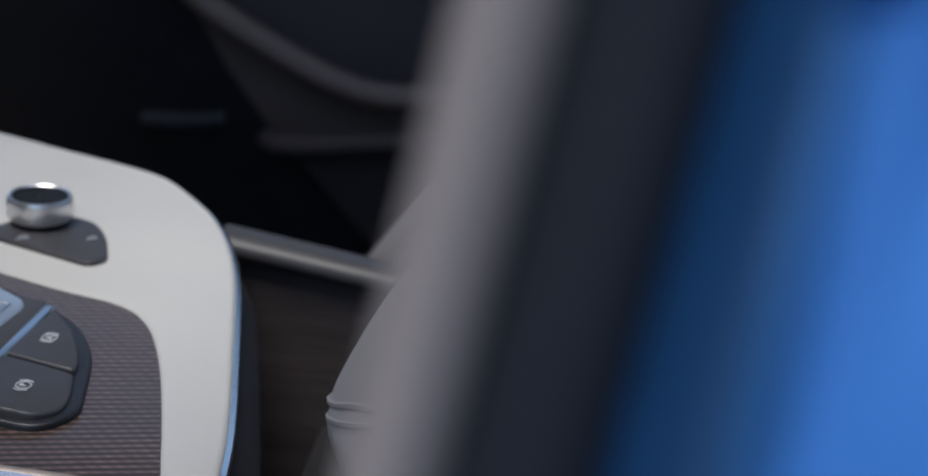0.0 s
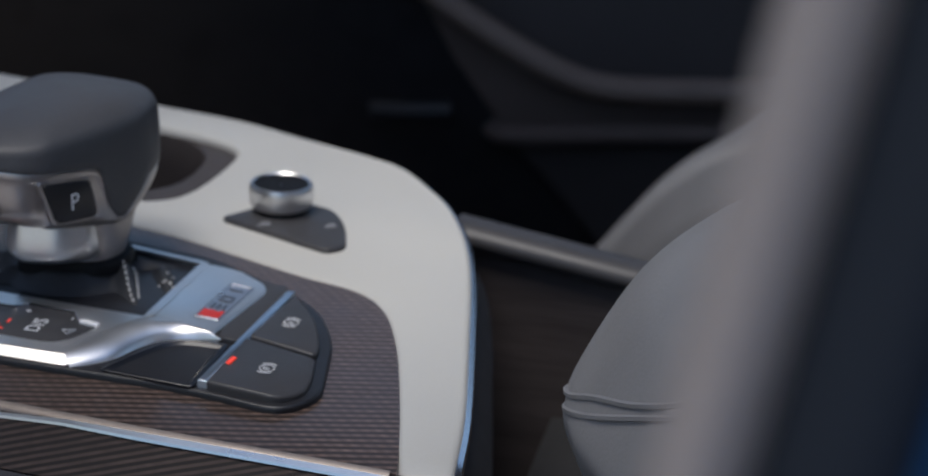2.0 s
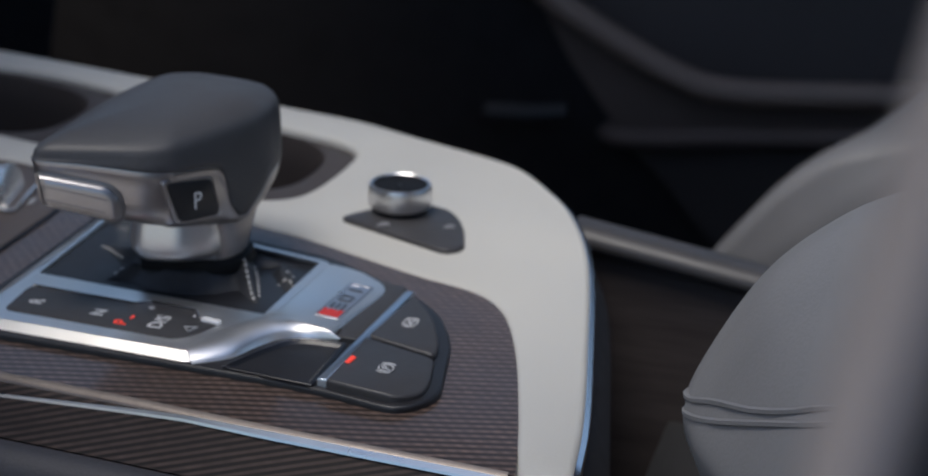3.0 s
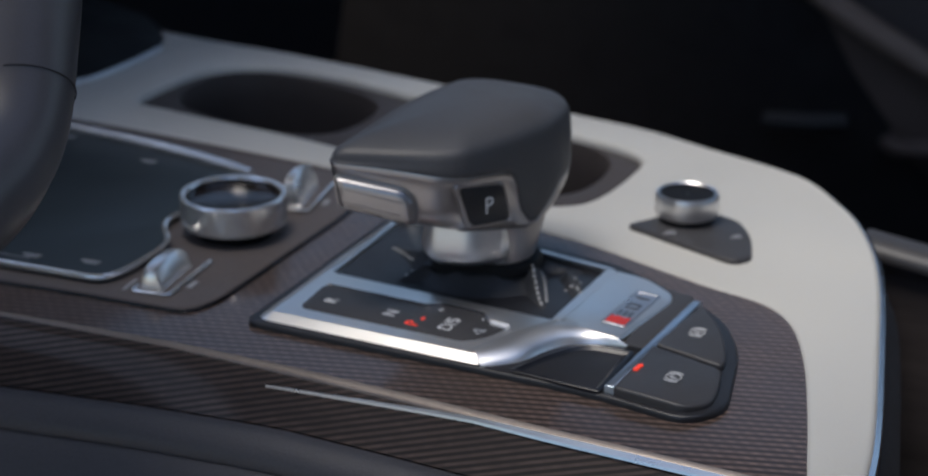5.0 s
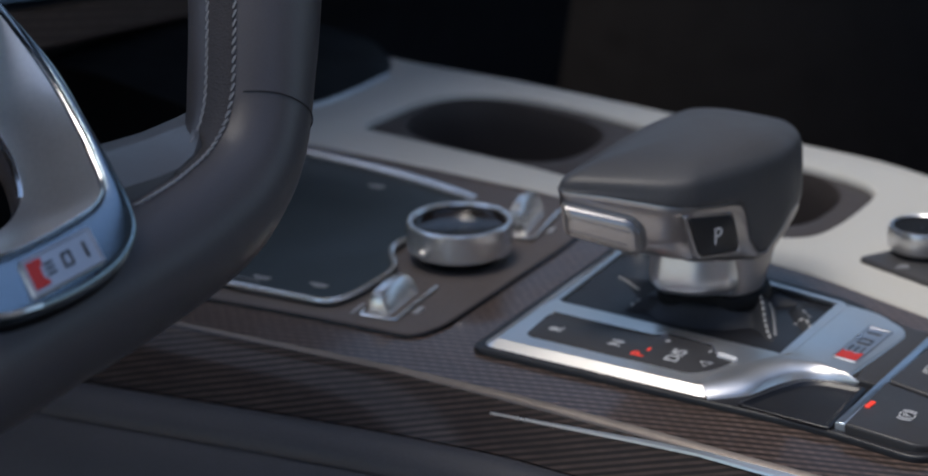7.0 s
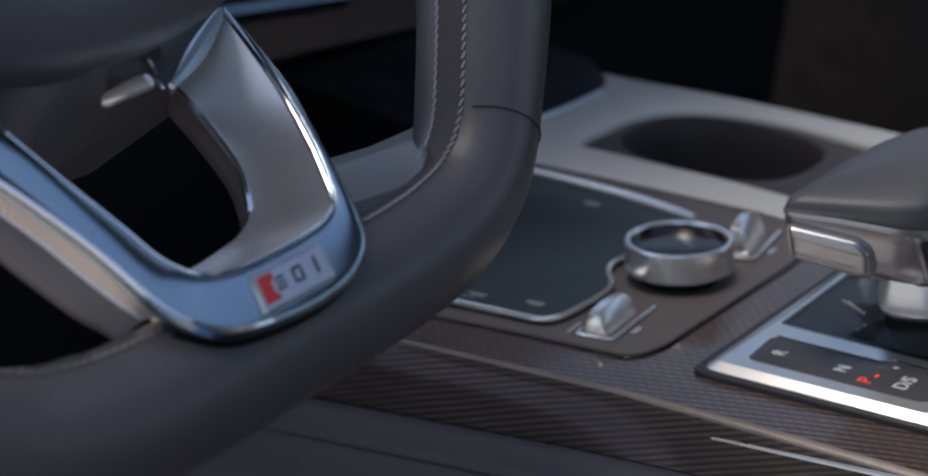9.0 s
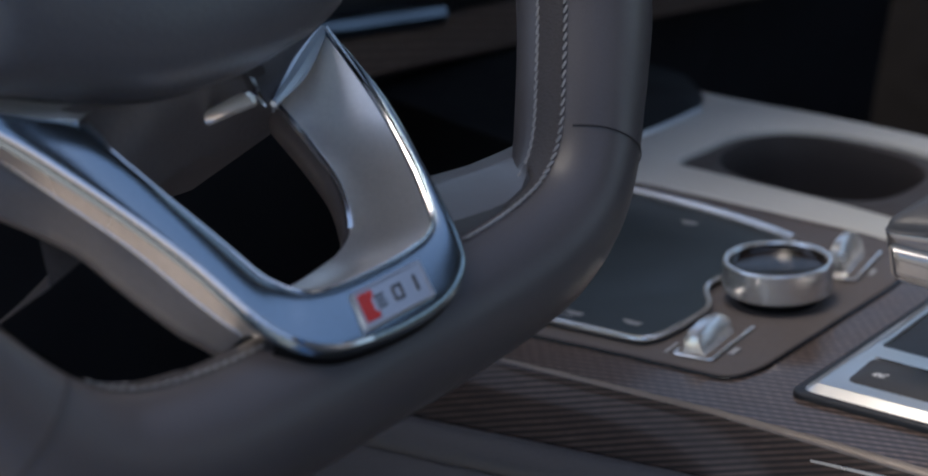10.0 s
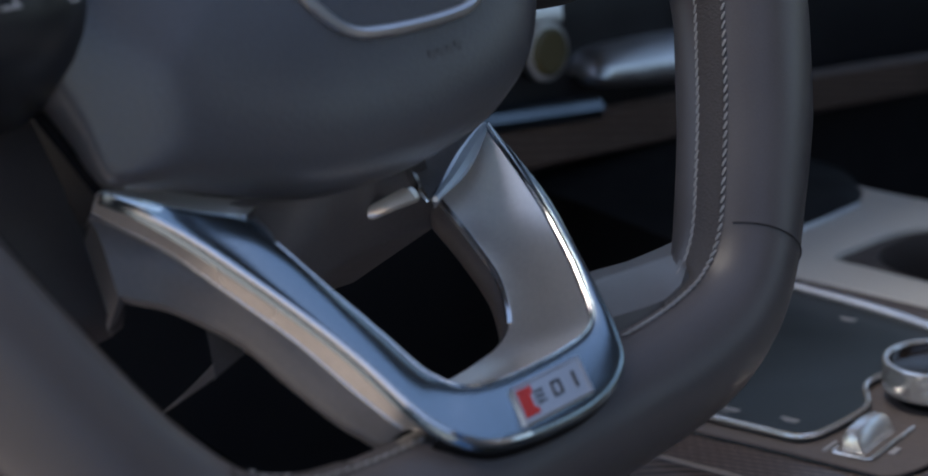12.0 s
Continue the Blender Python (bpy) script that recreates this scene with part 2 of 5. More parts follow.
def inset(pts, d):
    """A counter-clockwise outline moved inwards by d."""
    out, k = [], len(pts)
    for i in range(k):
        p, a, b = pts[i], pts[i - 1], pts[(i + 1) % k]
        e0, e1 = (p - a), (b - p)
        if e0.length < 1e-7 or e1.length < 1e-7:
            e0 = e1 = b - a
        n0, n1 = Vector((-e0.y, e0.x)).normalized(), Vector((-e1.y, e1.x)).normalized()
        m = n0 + n1
        m = m / max(m.length_squared / 2, 0.5)
        out.append(p + m * d)
    return out


def slab(outline, profile, holes=(), frame3=None, cap_bottom=False, warp=None, hole_profile=None):
    """A plate from a 2D outline. profile: (inset, height) steps from the bottom up; the last ring is filled. holes: outlines cut through."""
    bm = bmesh.new()
    loops, tops = [[Vector(p[:2]) for p in outline]] + [[Vector(p[:2]) for p in h] for h in holes], []
    for n, loop in enumerate(loops):
        if area2(loop) < 0:
            loop = loop[::-1]
        rings = []
        for d, z in (hole_profile if n and hole_profile else profile):
            ring = inset(loop, d if n == 0 else -d)
            rings.append([bm.verts.new((q.x, q.y, z)) for q in ring])
        k = len(loop)
        for a, b in zip(rings, rings[1:]):
            for i in range(k):
                bm.faces.new((a[i], a[(i + 1) % k], b[(i + 1) % k], b[i]))
        top = rings[-1]
        tops += [bm.edges.get((top[i], top[(i + 1) % k])) for i in range(k)]
        if cap_bottom and n == 0:
            bm.faces.new(rings[0])
    bmesh.ops.triangle_fill(bm, edges=tops, use_beauty=True, use_dissolve=False)
    if warp:
        for v in bm.verts:
            v.co = warp(v.co.copy())
    if frame3:
        o, x, y, z = (Vector(v) for v in frame3)
        for v in bm.verts:
            v.co = o + x * v.co.x + y * v.co.y + z * v.co.z
    return bm


def plate_profile(z, t, r, steps=3):
    """Steps of a plate with a rounded upper edge: top at z, t thick, edge radius r."""
    return [(0, z - t)] + [(r * (1 - math.cos(a)), z - r + r * math.sin(a)) for a in [math.pi / 2 * i / steps for i in range(steps + 1)]]


def loft(rings, closed_ring=True, caps=True, closed_path=False):
    bm = bmesh.new()
    vs = [[bm.verts.new(p) for p in ring] for ring in rings]
    k = len(vs[0])
    pairs = list(zip(vs, vs[1:])) + ([(vs[-1], vs[0])] if closed_path else [])
    for a, b in pairs:
        for i in range(k if closed_ring else k - 1):
            bm.faces.new((a[i], a[(i + 1) % k], b[(i + 1) % k], b[i]))
    if caps and closed_ring and not closed_path:
        bm.faces.new(vs[0])
        bm.faces.new(vs[-1][::-1])
    return bm


def tube(path, r, seg=8, closed=False):
    path = [Vector(p) for p in path]
    rings, k, side = [], len(path), None
    for i, p in enumerate(path):
        a, b = (path[i - 1], path[(i + 1) % k]) if closed else (path[max(i - 1, 0)], path[min(i + 1, k - 1)])
        t = (b - a).normalized()
        side = (side or t.orthogonal()) - t * (side or t.orthogonal()).dot(t)
        side = side.normalized() if side.length > 1e-6 else t.orthogonal().normalized()
        up = t.cross(side)
        rr = r[i] if isinstance(r, (list, tuple)) else r
        rings.append([p + (side * math.cos(w) + up * math.sin(w)) * rr for w in [2 * math.pi * s / seg for s in range(seg)]])
    return loft(rings, closed_path=closed)


def lathe(profile, at, seg=64, flutes=0, depth=0.0, rows=()):
    """A turned body round the z axis. profile: (radius, z); rows: the steps that carry flutes."""
    rings = []
    for j, (r, z) in enumerate(profile):
        ring = []
        for s in range(seg):
            w = 2 * math.pi * s / seg
            q = r - (depth * (s % 2) if j in rows else 0)
            ring.append(Vector((at[0] + q * math.cos(w), at[1] + q * math.sin(w), at[2] + z)))
        rings.append(ring)
    return loft(rings, caps=False)


def block(lo, hi, r=0.002):
    """A box with rounded edges."""
    bm = bmesh.new()
    bmesh.ops.create_cube(bm, size=1.0)
    for v in bm.verts:
        v.co = Vector([lo[i] + (v.co[i] + 0.5) * (hi[i] - lo[i]) for i in range(3)])
    if r:
        bmesh.ops.bevel(bm, geom=bm.edges[:], offset=r, segments=2, affect="EDGES", profile=0.6)
    return bm


def placed(bm, m):
    bmesh.ops.transform(bm, matrix=m, verts=bm.verts)
    return bm


def joined(bms):
    out = bmesh.new()
    for bm in bms:
        me = bpy.data.meshes.new("tmp")
        bm.to_mesh(me)
        bm.free()
        out.from_mesh(me)
        bpy.data.meshes.remove(me)
    return out


def frame_of(o, x, y):
    x, y = Vector(x).normalized(), Vector(y)
    y = (y - x * y.dot(x)).normalized()
    z = x.cross(y)
    return Matrix((x, y, z)).transposed().to_4x4() if o is None else Matrix.Translation(o) @ Matrix((x, y, z)).transposed().to_4x4()


def letters(text, size, depth=0.0003):
    """Raised characters in the built-in font, centred, in the xy plane."""
    cu = bpy.data.curves.new("text", "FONT")
    cu.body, cu.size, cu.extrude = text, size, depth
    cu.align_x, cu.align_y = "CENTER", "CENTER"
    ob = new("text", cu)
    me = ob.evaluated_get(bpy.context.evaluated_depsgraph_get()).to_mesh()
    bm = bmesh.new()
    bm.from_mesh(me)
    bpy.data.objects.remove(ob)
    return bm


def bars(items, depth=0.0003):
    """Flat little bars (x, y, width, height) in the xy plane."""
    return joined([block((x - w / 2, y - h / 2, -depth), (x + w / 2, y + h / 2, depth), 0) for x, y, w, h in items])


# ---- cabin shell ----
def shell():
    tagged(link("ground", block((-30, -30, -0.95), (30, 30, -0.90), 0), GROUND), "pale sandy concrete ground under the car", "ground", kind="structure")
    tagged(link("floor", block((-0.95, -0.55, -0.50), (1.6, 1.32, -0.45), 0.01), CARPET), "black carpeted car floor", "floor", kind="structure")
    # Unseen roof; its opening is sized and shifted to steer the light.
    tagged(link("ceiling", slab([(-0.58, -0.62), (1.7, -0.62), (1.7, 1.35), (-0.58, 1.35)], [(0, 0.80), (0, 0.84)], [rounded([(-0.14, -0.315), (0.95, -0.315), (0.95, 0.42), (-0.14, 0.42)], 0.06)]), LINING), "unseen dark headliner with an opening set to shape the light", "ceiling", kind="structure")
    # Unseen walls and sill, added to keep outside light out of the cabin.
    tagged(link("wall_rear", block((1.55, -0.6, -0.5), (1.6, 1.35, 0.30), 0.01), LINING), "unseen dark rear wall that limits the light", "wall", kind="structure")
    tagged(link("wall_front", block((-1.0, -0.7, -0.5), (-0.95, 1.35, 0.18), 0.01), LINING), "unseen dark front wall that limits the light", "wall", kind="structure")
    for name, x0, x1 in (("wall_side_front", -0.95, -0.42), ("wall_side_rear", 0.64, 1.55)):
        tagged(link(name, block((x0, -0.60, -0.62), (x1, -0.55, 0.28), 0.012), LINING), "unseen dark side wall added to block light", "wall", kind="structure")
    tagged(link("unseen_sill", block((-0.95, -0.60, -0.62), (1.55, -0.53, -0.36), 0.015), BLUE), "unseen blue sill added to block light from the ground", "sill", kind="structure")


shell()


# ---- centre console ----
def bend(co, y0=-0.100, R=0.022, steep=58.0):
    """Rolls what lies nearer than y0 down over the console's shoulder."""
    if co.y >= y0:
        return co
    s, z, a1 = y0 - co.y, co.z, radians(steep)
    a = min(s / R, a1)
    y = y0 - (R + z) * math.sin(a) - max(0, s - R * a1) * math.cos(a1)
    h = -R + (R + z) * math.cos(a) - max(0, s - R * a1) * math.sin(a1)
    return Vector((co.x, y, h))


def fold(x):
    """Where the oak top turns down over its side: y by x."""
    return float(np.interp(x, [-0.18, -0.08, -0.01, 0.04, 0.09, 0.147, 0.20, 0.30], [-0.1245, -0.1180, -0.1125, -0.1090, -0.1080, -0.1095, -0.1120, -0.1145]))


CUP = spline([(-0.1545, 0.1465), (-0.1570, 0.183), (-0.1545, 0.209), (-0.140, 0.2300), (-0.1135, 0.2395), (-0.073, 0.2370), (-0.029, 0.2255), (0.030, 0.2125), (0.084, 0.199), (0.112, 0.191), (0.127, 0.180),
              (0.131, 0.160), (0.129, 0.118), (0.119, 0.099), (0.095, 0.097), (0.0, 0.1215), (-0.049, 0.1308), (-0.088, 0.1354), (-0.129, 0.1405)], 4, True)
OUTER = spline([(-0.285, 0.283), (-0.25, 0.277), (-0.188, 0.2685), (-0.125, 0.264), (-0.024, 0.249), (0.062, 0.2315), (0.112, 0.2225), (0.152, 0.2075), (0.187, 0.195),
                (0.2104, 0.1825), (0.2304, 0.159), (0.2442, 0.1388), (0.2597, 0.105), (0.272, 0.0657), (0.286, 0.0063), (0.3016, -0.0643), (0.308, -0.106), (0.313, -0.15), (0.315, -0.26)], 4)
INNER = spline([(0.301, -0.26), (0.296, -0.15), (0.2915, -0.110), (0.2740, -0.0451), (0.2610, -0.0066), (0.2490, 0.0175), (0.2330, 0.0315), (0.2032, 0.0400), (0.147, 0.0605),
                (0.1218, 0.0664), (0.06, 0.085), (-0.006, 0.0986), (-0.030, 0.1012), (-0.098, 0.1056), (-0.166, 0.1083), (-0.205, 0.110), (-0.2035, 0.150), (-0.1975, 0.170), (-0.1965, 0.200), (-0.199, 0.235), (-0.214, 0.262)], 4)


def console():
    c = thing("centre_console", "car centre console with pearl trim and dark striped oak veneer", "console", (0.08, 0.05, -0.45))
    part("trim_frame", slab(OUTER + INNER, [(d - 0.0016, z) for d, z in plate_profile(0.0, 0.012, 0.003)], [CUP], warp=bend), WHITE, c, "satin pearl-white trim")
    wood = [p for p in INNER[8:] if p.x > -0.175] + [Vector((-0.175, 0.1085))] + [Vector((x, fold(x))) for x in [-0.175 + 0.467 * i / 16 for i in range(17)]]
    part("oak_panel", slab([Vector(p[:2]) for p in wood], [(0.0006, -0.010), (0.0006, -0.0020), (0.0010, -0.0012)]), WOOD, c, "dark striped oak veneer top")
    # rolled oak side under the top edge
    rings = []
    for i in range(41):
        x = -0.176 + 0.470 * i / 40
        y0, low = fold(x) + 0.0007, -0.012 - 0.055 * max(0, 0.10 - x)
        rings.append([Vector((x, y0, -0.0014)), Vector((x, y0 - 0.0020, -0.0017)), Vector((x, y0 - 0.0036, -0.0026)), Vector((x, y0 - 0.005, -0.0040)), Vector((x, y0 - 0.0115, -0.0098 + 0.3 * (low + 0.012))),
                      Vector((x, y0 - 0.0185, low - 0.004)), Vector((x, y0 - 0.0165, low - 0.012))])
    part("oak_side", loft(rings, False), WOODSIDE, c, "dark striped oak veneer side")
    strip = [Vector((x, fold(x) - 0.0030 - 0.0065 * max(0, 0.17 - x) / 0.13, -0.0022 - 0.0058 * max(0, 0.17 - x) / 0.13)) for x in [0.085 + 0.205 * i / 24 for i in range(25)]]
    rings = []
    for i, p in enumerate(strip):
        k = min(0.8, 0.02 + i / 18)
        rings.append([p + Vector((0, 0.0022 * k, -0.0004)), p + Vector((0, 0.0019 * k, 0.0002 + 0.0010 * k)), p + Vector((0, -0.0012 * k, 0.0002)), p + Vector((0, -0.0017 * k, -0.0008))])
    part("chrome_strip", loft(rings, False), BLUECHROME, c, "thin chrome inlay line", 12)
    # Strip added along the fold in place of the oak's glossy sheen.
    rings = []
    for i in range(33):
        x = -0.075 + 0.364 * i / 32
        y0, k = fold(x) + 0.0022, min(1.0, 0.25 + i / 20)
        rings.append([Vector((x, y0, -0.0016)), Vector((x, y0 - 0.0010, -0.0004)), Vector((x, y0 - 0.0010 - 0.0020 * k, -0.0006 - 0.0004 * k)), Vector((x, y0 - 0.0012 - 0.0034 * k, -0.0010 - 0.0012 * k)), Vector((x, y0 - 0.0014 - 0.0040 * k, -0.0022 - 0.0016 * k))])
    part("fold_sheen", loft(rings, False), FOLDSHEEN, c, "dull strip standing in for the sheen along the oak edge", 60)
    edge = [p for p in OUTER if p.x > 0.2]
    part("edge_strip", tube([bend(Vector((p.x + 0.0012, p.y + 0.0006, -0.0042))) for p in edge], 0.0026, 8), CHROMESOFT, c, "thin chrome edge strip")
    # side wall that falls away behind and below the trim
    rows = []
    for p in OUTER[::2]:
        q = bend(Vector((p.x, p.y, -0.007)))
        rows.append([q, q + Vector((0.011 if p.x > 0.2 else 0, 0.012 if p.x <= 0.2 else 0.004, -0.020)), q + Vector((0.013 if p.x > 0.2 else 0, 0.016 if p.x <= 0.2 else 0.005, -0.06)), Vector((q.x, q.y, -0.44))])
    part("side_wall", loft(rows, False), GREY, c, "soft dark grey side wall")
    rings = []
    for i in range(31):
        x = -0.19 + 0.485 * i / 30
        low = -0.016 - 0.055 * max(0, 0.10 - x)
        y0 = fold(x) - 0.0175
        prof = [(0.002, -0.002), (-0.004, 0.0015), (-0.010, 0.0010), (-0.016, -0.003), (-0.0185, -0.008), (-0.0180, -0.0092), (-0.021, -0.0100), (-0.030, -0.018), (-0.042, -0.045), (-0.048, -0.10), (-0.04, -0.42)]
        rings.append([Vector((x, y0 + a, low + b)) for a, b in prof])
    part("knee_pad", loft(rings, False), KNEE, c, "padded black leather knee rest", 60)
    # cup tray
    tray = part("cup_tray", slab(inset(CUP if area2(CUP) > 0 else CUP[::-1], 0.0006), plate_profile(-0.004, 0.006, 0.001),
                                 [well(-0.090, 0.1890, 0.0585, 0.0425), well(0.055, 0.160, 0.060, 0.044)]), CUPTRAY, c, "dark brown-grey cup tray")
    for x, y, a, b in ((-0.090, 0.1890, 0.0585, 0.0425), (0.055, 0.160, 0.060, 0.044)):
        o = well(x, y, a, b)
        rings = [[Vector((p.x * s + x * (1 - s), p.y * s + y * (1 - s), z)) for p in o] for s, z in ((1.0, -0.004), (0.985, -0.006), (0.97, -0.02), (0.95, -0.075))]
        bm = loft(rings, caps=False)
        bm.faces.new([v for v in bm.verts][-len(o):])
        part("cup_well", bm, CUPTRAY, tray, "deep black cup holder well")
    return c


def well(x, y, a, b, n=28, e=2.8):
    out = []
    for i in range(n):
        w = 2 * math.pi * i / n
        cx, cy = math.cos(w), math.sin(w)
        px = a * math.copysign(abs(cx) ** (2 / e), cx)
        out.append(Vector((x + px, y + b * math.copysign(abs(cy) ** (2 / e), cy) - 0.16 * px)))
    return out


console()


# ---- volume knob ----
def volume_knob():
    k = thing("volume_knob", "small knurled chrome volume knob on a dark grey pad", "knob", (0.1716, 0.1166, 0))
    pad = rounded([(0.1535, 0.0835), (0.2105, 0.0620), (0.2165, 0.0700), (0.2085, 0.0950), (0.1965, 0.1130), (0.1720, 0.1130)], [0.004, 0.008, 0.007, 0.012, 0.014, 0.012], 6)
    p = part("pad", slab(pad, plate_profile(0.0022, 0.004, 0.0012)), GREY, k, "dark grey plastic pad")
    part("icon", placed(bars([(0, 0, 0.006, 0.0012), (0.001, 0.0022, 0.004, 0.0009)]), pose(0.1755, 0.0800, 0.0024, 0, 0, 35)), DIMINK, p)
    part("icon", placed(bars([(0, 0, 0.005, 0.0012), (0.001, 0.0022, 0.003, 0.0009)]), pose(0.2035, 0.0885, 0.0024, 0, 0, 35)), DIMINK, p)
    c = (0.1757, 0.1020, 0.0022)
    part("collar", lathe([(0.0125, 0), (0.0125, 0.002), (0.012, 0.0022)], c, 40), GLOSS, k, "shiny black collar")
    part("ring", lathe([(0.0128, 0.0022), (0.0139, 0.0027), (0.0144, 0.0037), (0.0144, 0.0105), (0.0142, 0.0118), (0.0137, 0.0127), (0.0130, 0.0129), (0.0124, 0.0124)], c, 120, depth=0.00018, rows=(2, 3)), SATIN, k, "knurled chrome ring")
    part("cap", lathe([(0.0126, 0.0122), (0.0122, 0.0120), (0.0110, 0.0119), (0.006, 0.0117), (0.0005, 0.0116)], c, 40), DEEP, k, "black dished cap")


volume_knob()


# ---- touch pad with rotary control ----
def controller():
    c = thing("touchpad_controller", "black glass touchpad with a chrome rotary dial and two toggles", "controller", (-0.06, 0, 0))
    base = rounded([(-0.175, -0.103), (-0.0316, -0.0855), (0.0285, -0.0815), (0.0335, -0.066), (0.032, 0.045), (0.026, 0.088), (-0.15, 0.101), (-0.178, 0.101)], [0.006, 0.02, 0.012, 0.012, 0.012, 0.012, 0.006, 0.006])
    part("base_plate", slab(base, plate_profile(0.0008, 0.006, 0.0008)), BROWNGREY, c, "brown-grey plate round the pad")
    part("base_gap", slab(inset([Vector(p) for p in base], -0.0011), plate_profile(-0.0002, 0.004, 0.0003)), GLOSS, c)
    notch = spline([(-0.0300, -0.0765), (-0.0205, -0.0752), (-0.0160, -0.0710), (-0.0141, -0.0622), (-0.0137, -0.0469), (-0.0146, -0.0342), (-0.0182, -0.0257), (-0.0274, -0.0143), (-0.0309, -0.0052), (-0.0300, 0.006), (-0.027, 0.02), (-0.024, 0.035), (-0.026, 0.050), (-0.032, 0.0605), (-0.047, 0.066)], 4)
    pad = [Vector((-0.172, -0.088)), Vector((-0.087, -0.0798))] + [Vector(p[:2]) for p in notch] + [Vector((-0.077, 0.0730)), Vector((-0.150, 0.0815)), Vector((-0.172, 0.0830))]
    part("touch_surface", slab(pad, plate_profile(0.0030, 0.005, 0.0008)), GLASS, c, "black glass touch surface")
    line = [Vector((p[0], p[1], 0.0034)) for p in [(-0.172, -0.0885), (-0.087, -0.0803), (-0.050, -0.0780)] + [tuple(q) for q in notch[:37]]]
    part("trim_wire", tube(line, 0.0014, 8), DIALMETAL, c, "thin chrome outline")
    line = [Vector((x, y, 0.0036)) for x, y in ((-0.150, 0.0828), (-0.117, 0.0800), (-0.077, 0.0745), (-0.046, 0.0672), (-0.029, 0.0615))]
    part("trim_wire", tube(spline(line, 4), 0.0029, 10), DIALMETAL, c, "thin chrome outline")
    ticks = [(-0.143, 0.072), (-0.085, 0.058), (-0.060, -0.066), (-0.033, -0.061)]
    for x, y in ticks:
        part("icon", placed(bars([(0, 0, 0.009, 0.0013), (0.001, -0.002, 0.006, 0.0010)]), pose(x, y, 0.0031, 0, 0, 4)), DIMINK, c)
    part("guide_line", placed(bars([(-0.075, -0.0705, 0.034, 0.0005)]), pose(0, 0, 0.0031)), DIMINK, c)
    # dial
    d = part("dial", lathe([(0.0175, 0.0), (0.0178, 0.004), (0.0195, 0.0052)], (0, 0, 0.0008), 64), GLOSS, c, "black foot of the dial")
    part("dial_ring", lathe([(0.0192, 0.0048), (0.0226, 0.0052), (0.0234, 0.0060), (0.0237, 0.0070), (0.0237, 0.0168), (0.0236, 0.0180), (0.0231, 0.0188), (0.0223, 0.0190), (0.0214, 0.0187), (0.0208, 0.0176)],
                            (0, 0, 0.0008), 128, depth=0.00045, rows=(3, 4)), DIALMETAL, d, "knurled chrome dial ring")
    part("dial_cap", lathe([(0.0210, 0.0176), (0.0203, 0.0162), (0.0190, 0.0150), (0.012, 0.0142), (0.0005, 0.0140)], (0, 0, 0.0008), 48), DIALCAP, d, "dished dark brown dial cap")
    # toggles on both sides
    for x, y, turn, s in ((0.0040, -0.0555, 7.0, 1.05), (0.0055, 0.0525, 12.0, 1.5)):
        m = pose(x, y, 0.0008, 0, 0, turn) @ Matrix.Diagonal((1, 1, s, 1))
        t = part("toggle", placed(slab(rounded([(-0.0085, -0.0205), (0.0085, -0.0205), (0.0085, 0.0195), (-0.0085, 0.0195)], 0.003), plate_profile(0.0007, 0.003, 0.0003)), m), BROWNGREY, c, "chrome toggle switch in a dark bed")
        part("bed_edge", tube([m @ Vector(v) for v in ((-0.0083, -0.014, 0.0008), (-0.0083, -0.0190, 0.0008), (-0.0070, -0.0203, 0.0008), (0.0065, -0.0203, 0.0008), (0.0083, -0.0190, 0.0008), (0.0083, 0.0, 0.0008), (0.0083, 0.0195, 0.0006))], 0.0010, 8), DIALMETAL, t, "thin chrome edge")
        rings = []
        for yy, h, w in ((-0.0180, 0.0010, 0.0056), (-0.0176, 0.0072, 0.0057), (-0.0166, 0.0088, 0.0058), (-0.0145, 0.0096, 0.0058), (-0.006, 0.0102, 0.0058), (0.002, 0.0100, 0.0056), (0.0080, 0.0090, 0.0056), (0.0108, 0.0072, 0.0055), (0.0125, 0.0010, 0.0054)):
            rings.append([m @ Vector((-0.88 * w, yy, 0.0)), m @ Vector((-w * 0.82, yy, h * 0.86)), m @ Vector((-w * 0.66, yy, h)), m @ Vector((w * 0.05, yy, h)), m @ Vector((w * 0.30, yy, h * 0.88)), m @ Vector((w * 0.72, yy, h * 0.14)), m @ Vector((w * 0.80, yy, 0.0))])
        part("toggle_cap", loft(rings), DIALMETAL, t, "satin chrome toggle cap", 35)
        for mark in ((-0.0122, -0.014, 0.0014, 0.011), (0.0122, -0.006, 0.0026, 0.007)):
            part("mark", placed(bars([mark]), m @ pose(0, 0, 0.0003)), DIMINK, c)


controller()


# ---- gear selector ----
def stitch_row(path, pitch, r, duty=0.72):
    """Threads laid end to end along a line."""
    out, pts = [], [Vector(p) for p in path]
    lens = [0.0]
    for a, b in zip(pts, pts[1:]):
        lens.append(lens[-1] + (b - a).length)

    def at(s):
        for i in range(1, len(lens)):
            if s <= lens[i]:
                return pts[i - 1].lerp(pts[i], (s - lens[i - 1]) / max(1e-9, lens[i] - lens[i - 1]))
        return pts[-1]
    s = 0.0
    while s + pitch < lens[-1]:
        a, b = at(s), at(s + pitch * duty)
        mid = (a + b) / 2
        out.append(tube([a, a.lerp(b, 0.2), mid, a.lerp(b, 0.8), b], [r * 0.35, r * 0.9, r, r * 0.9, r * 0.35], 5))
        s += pitch
    return joined(out)


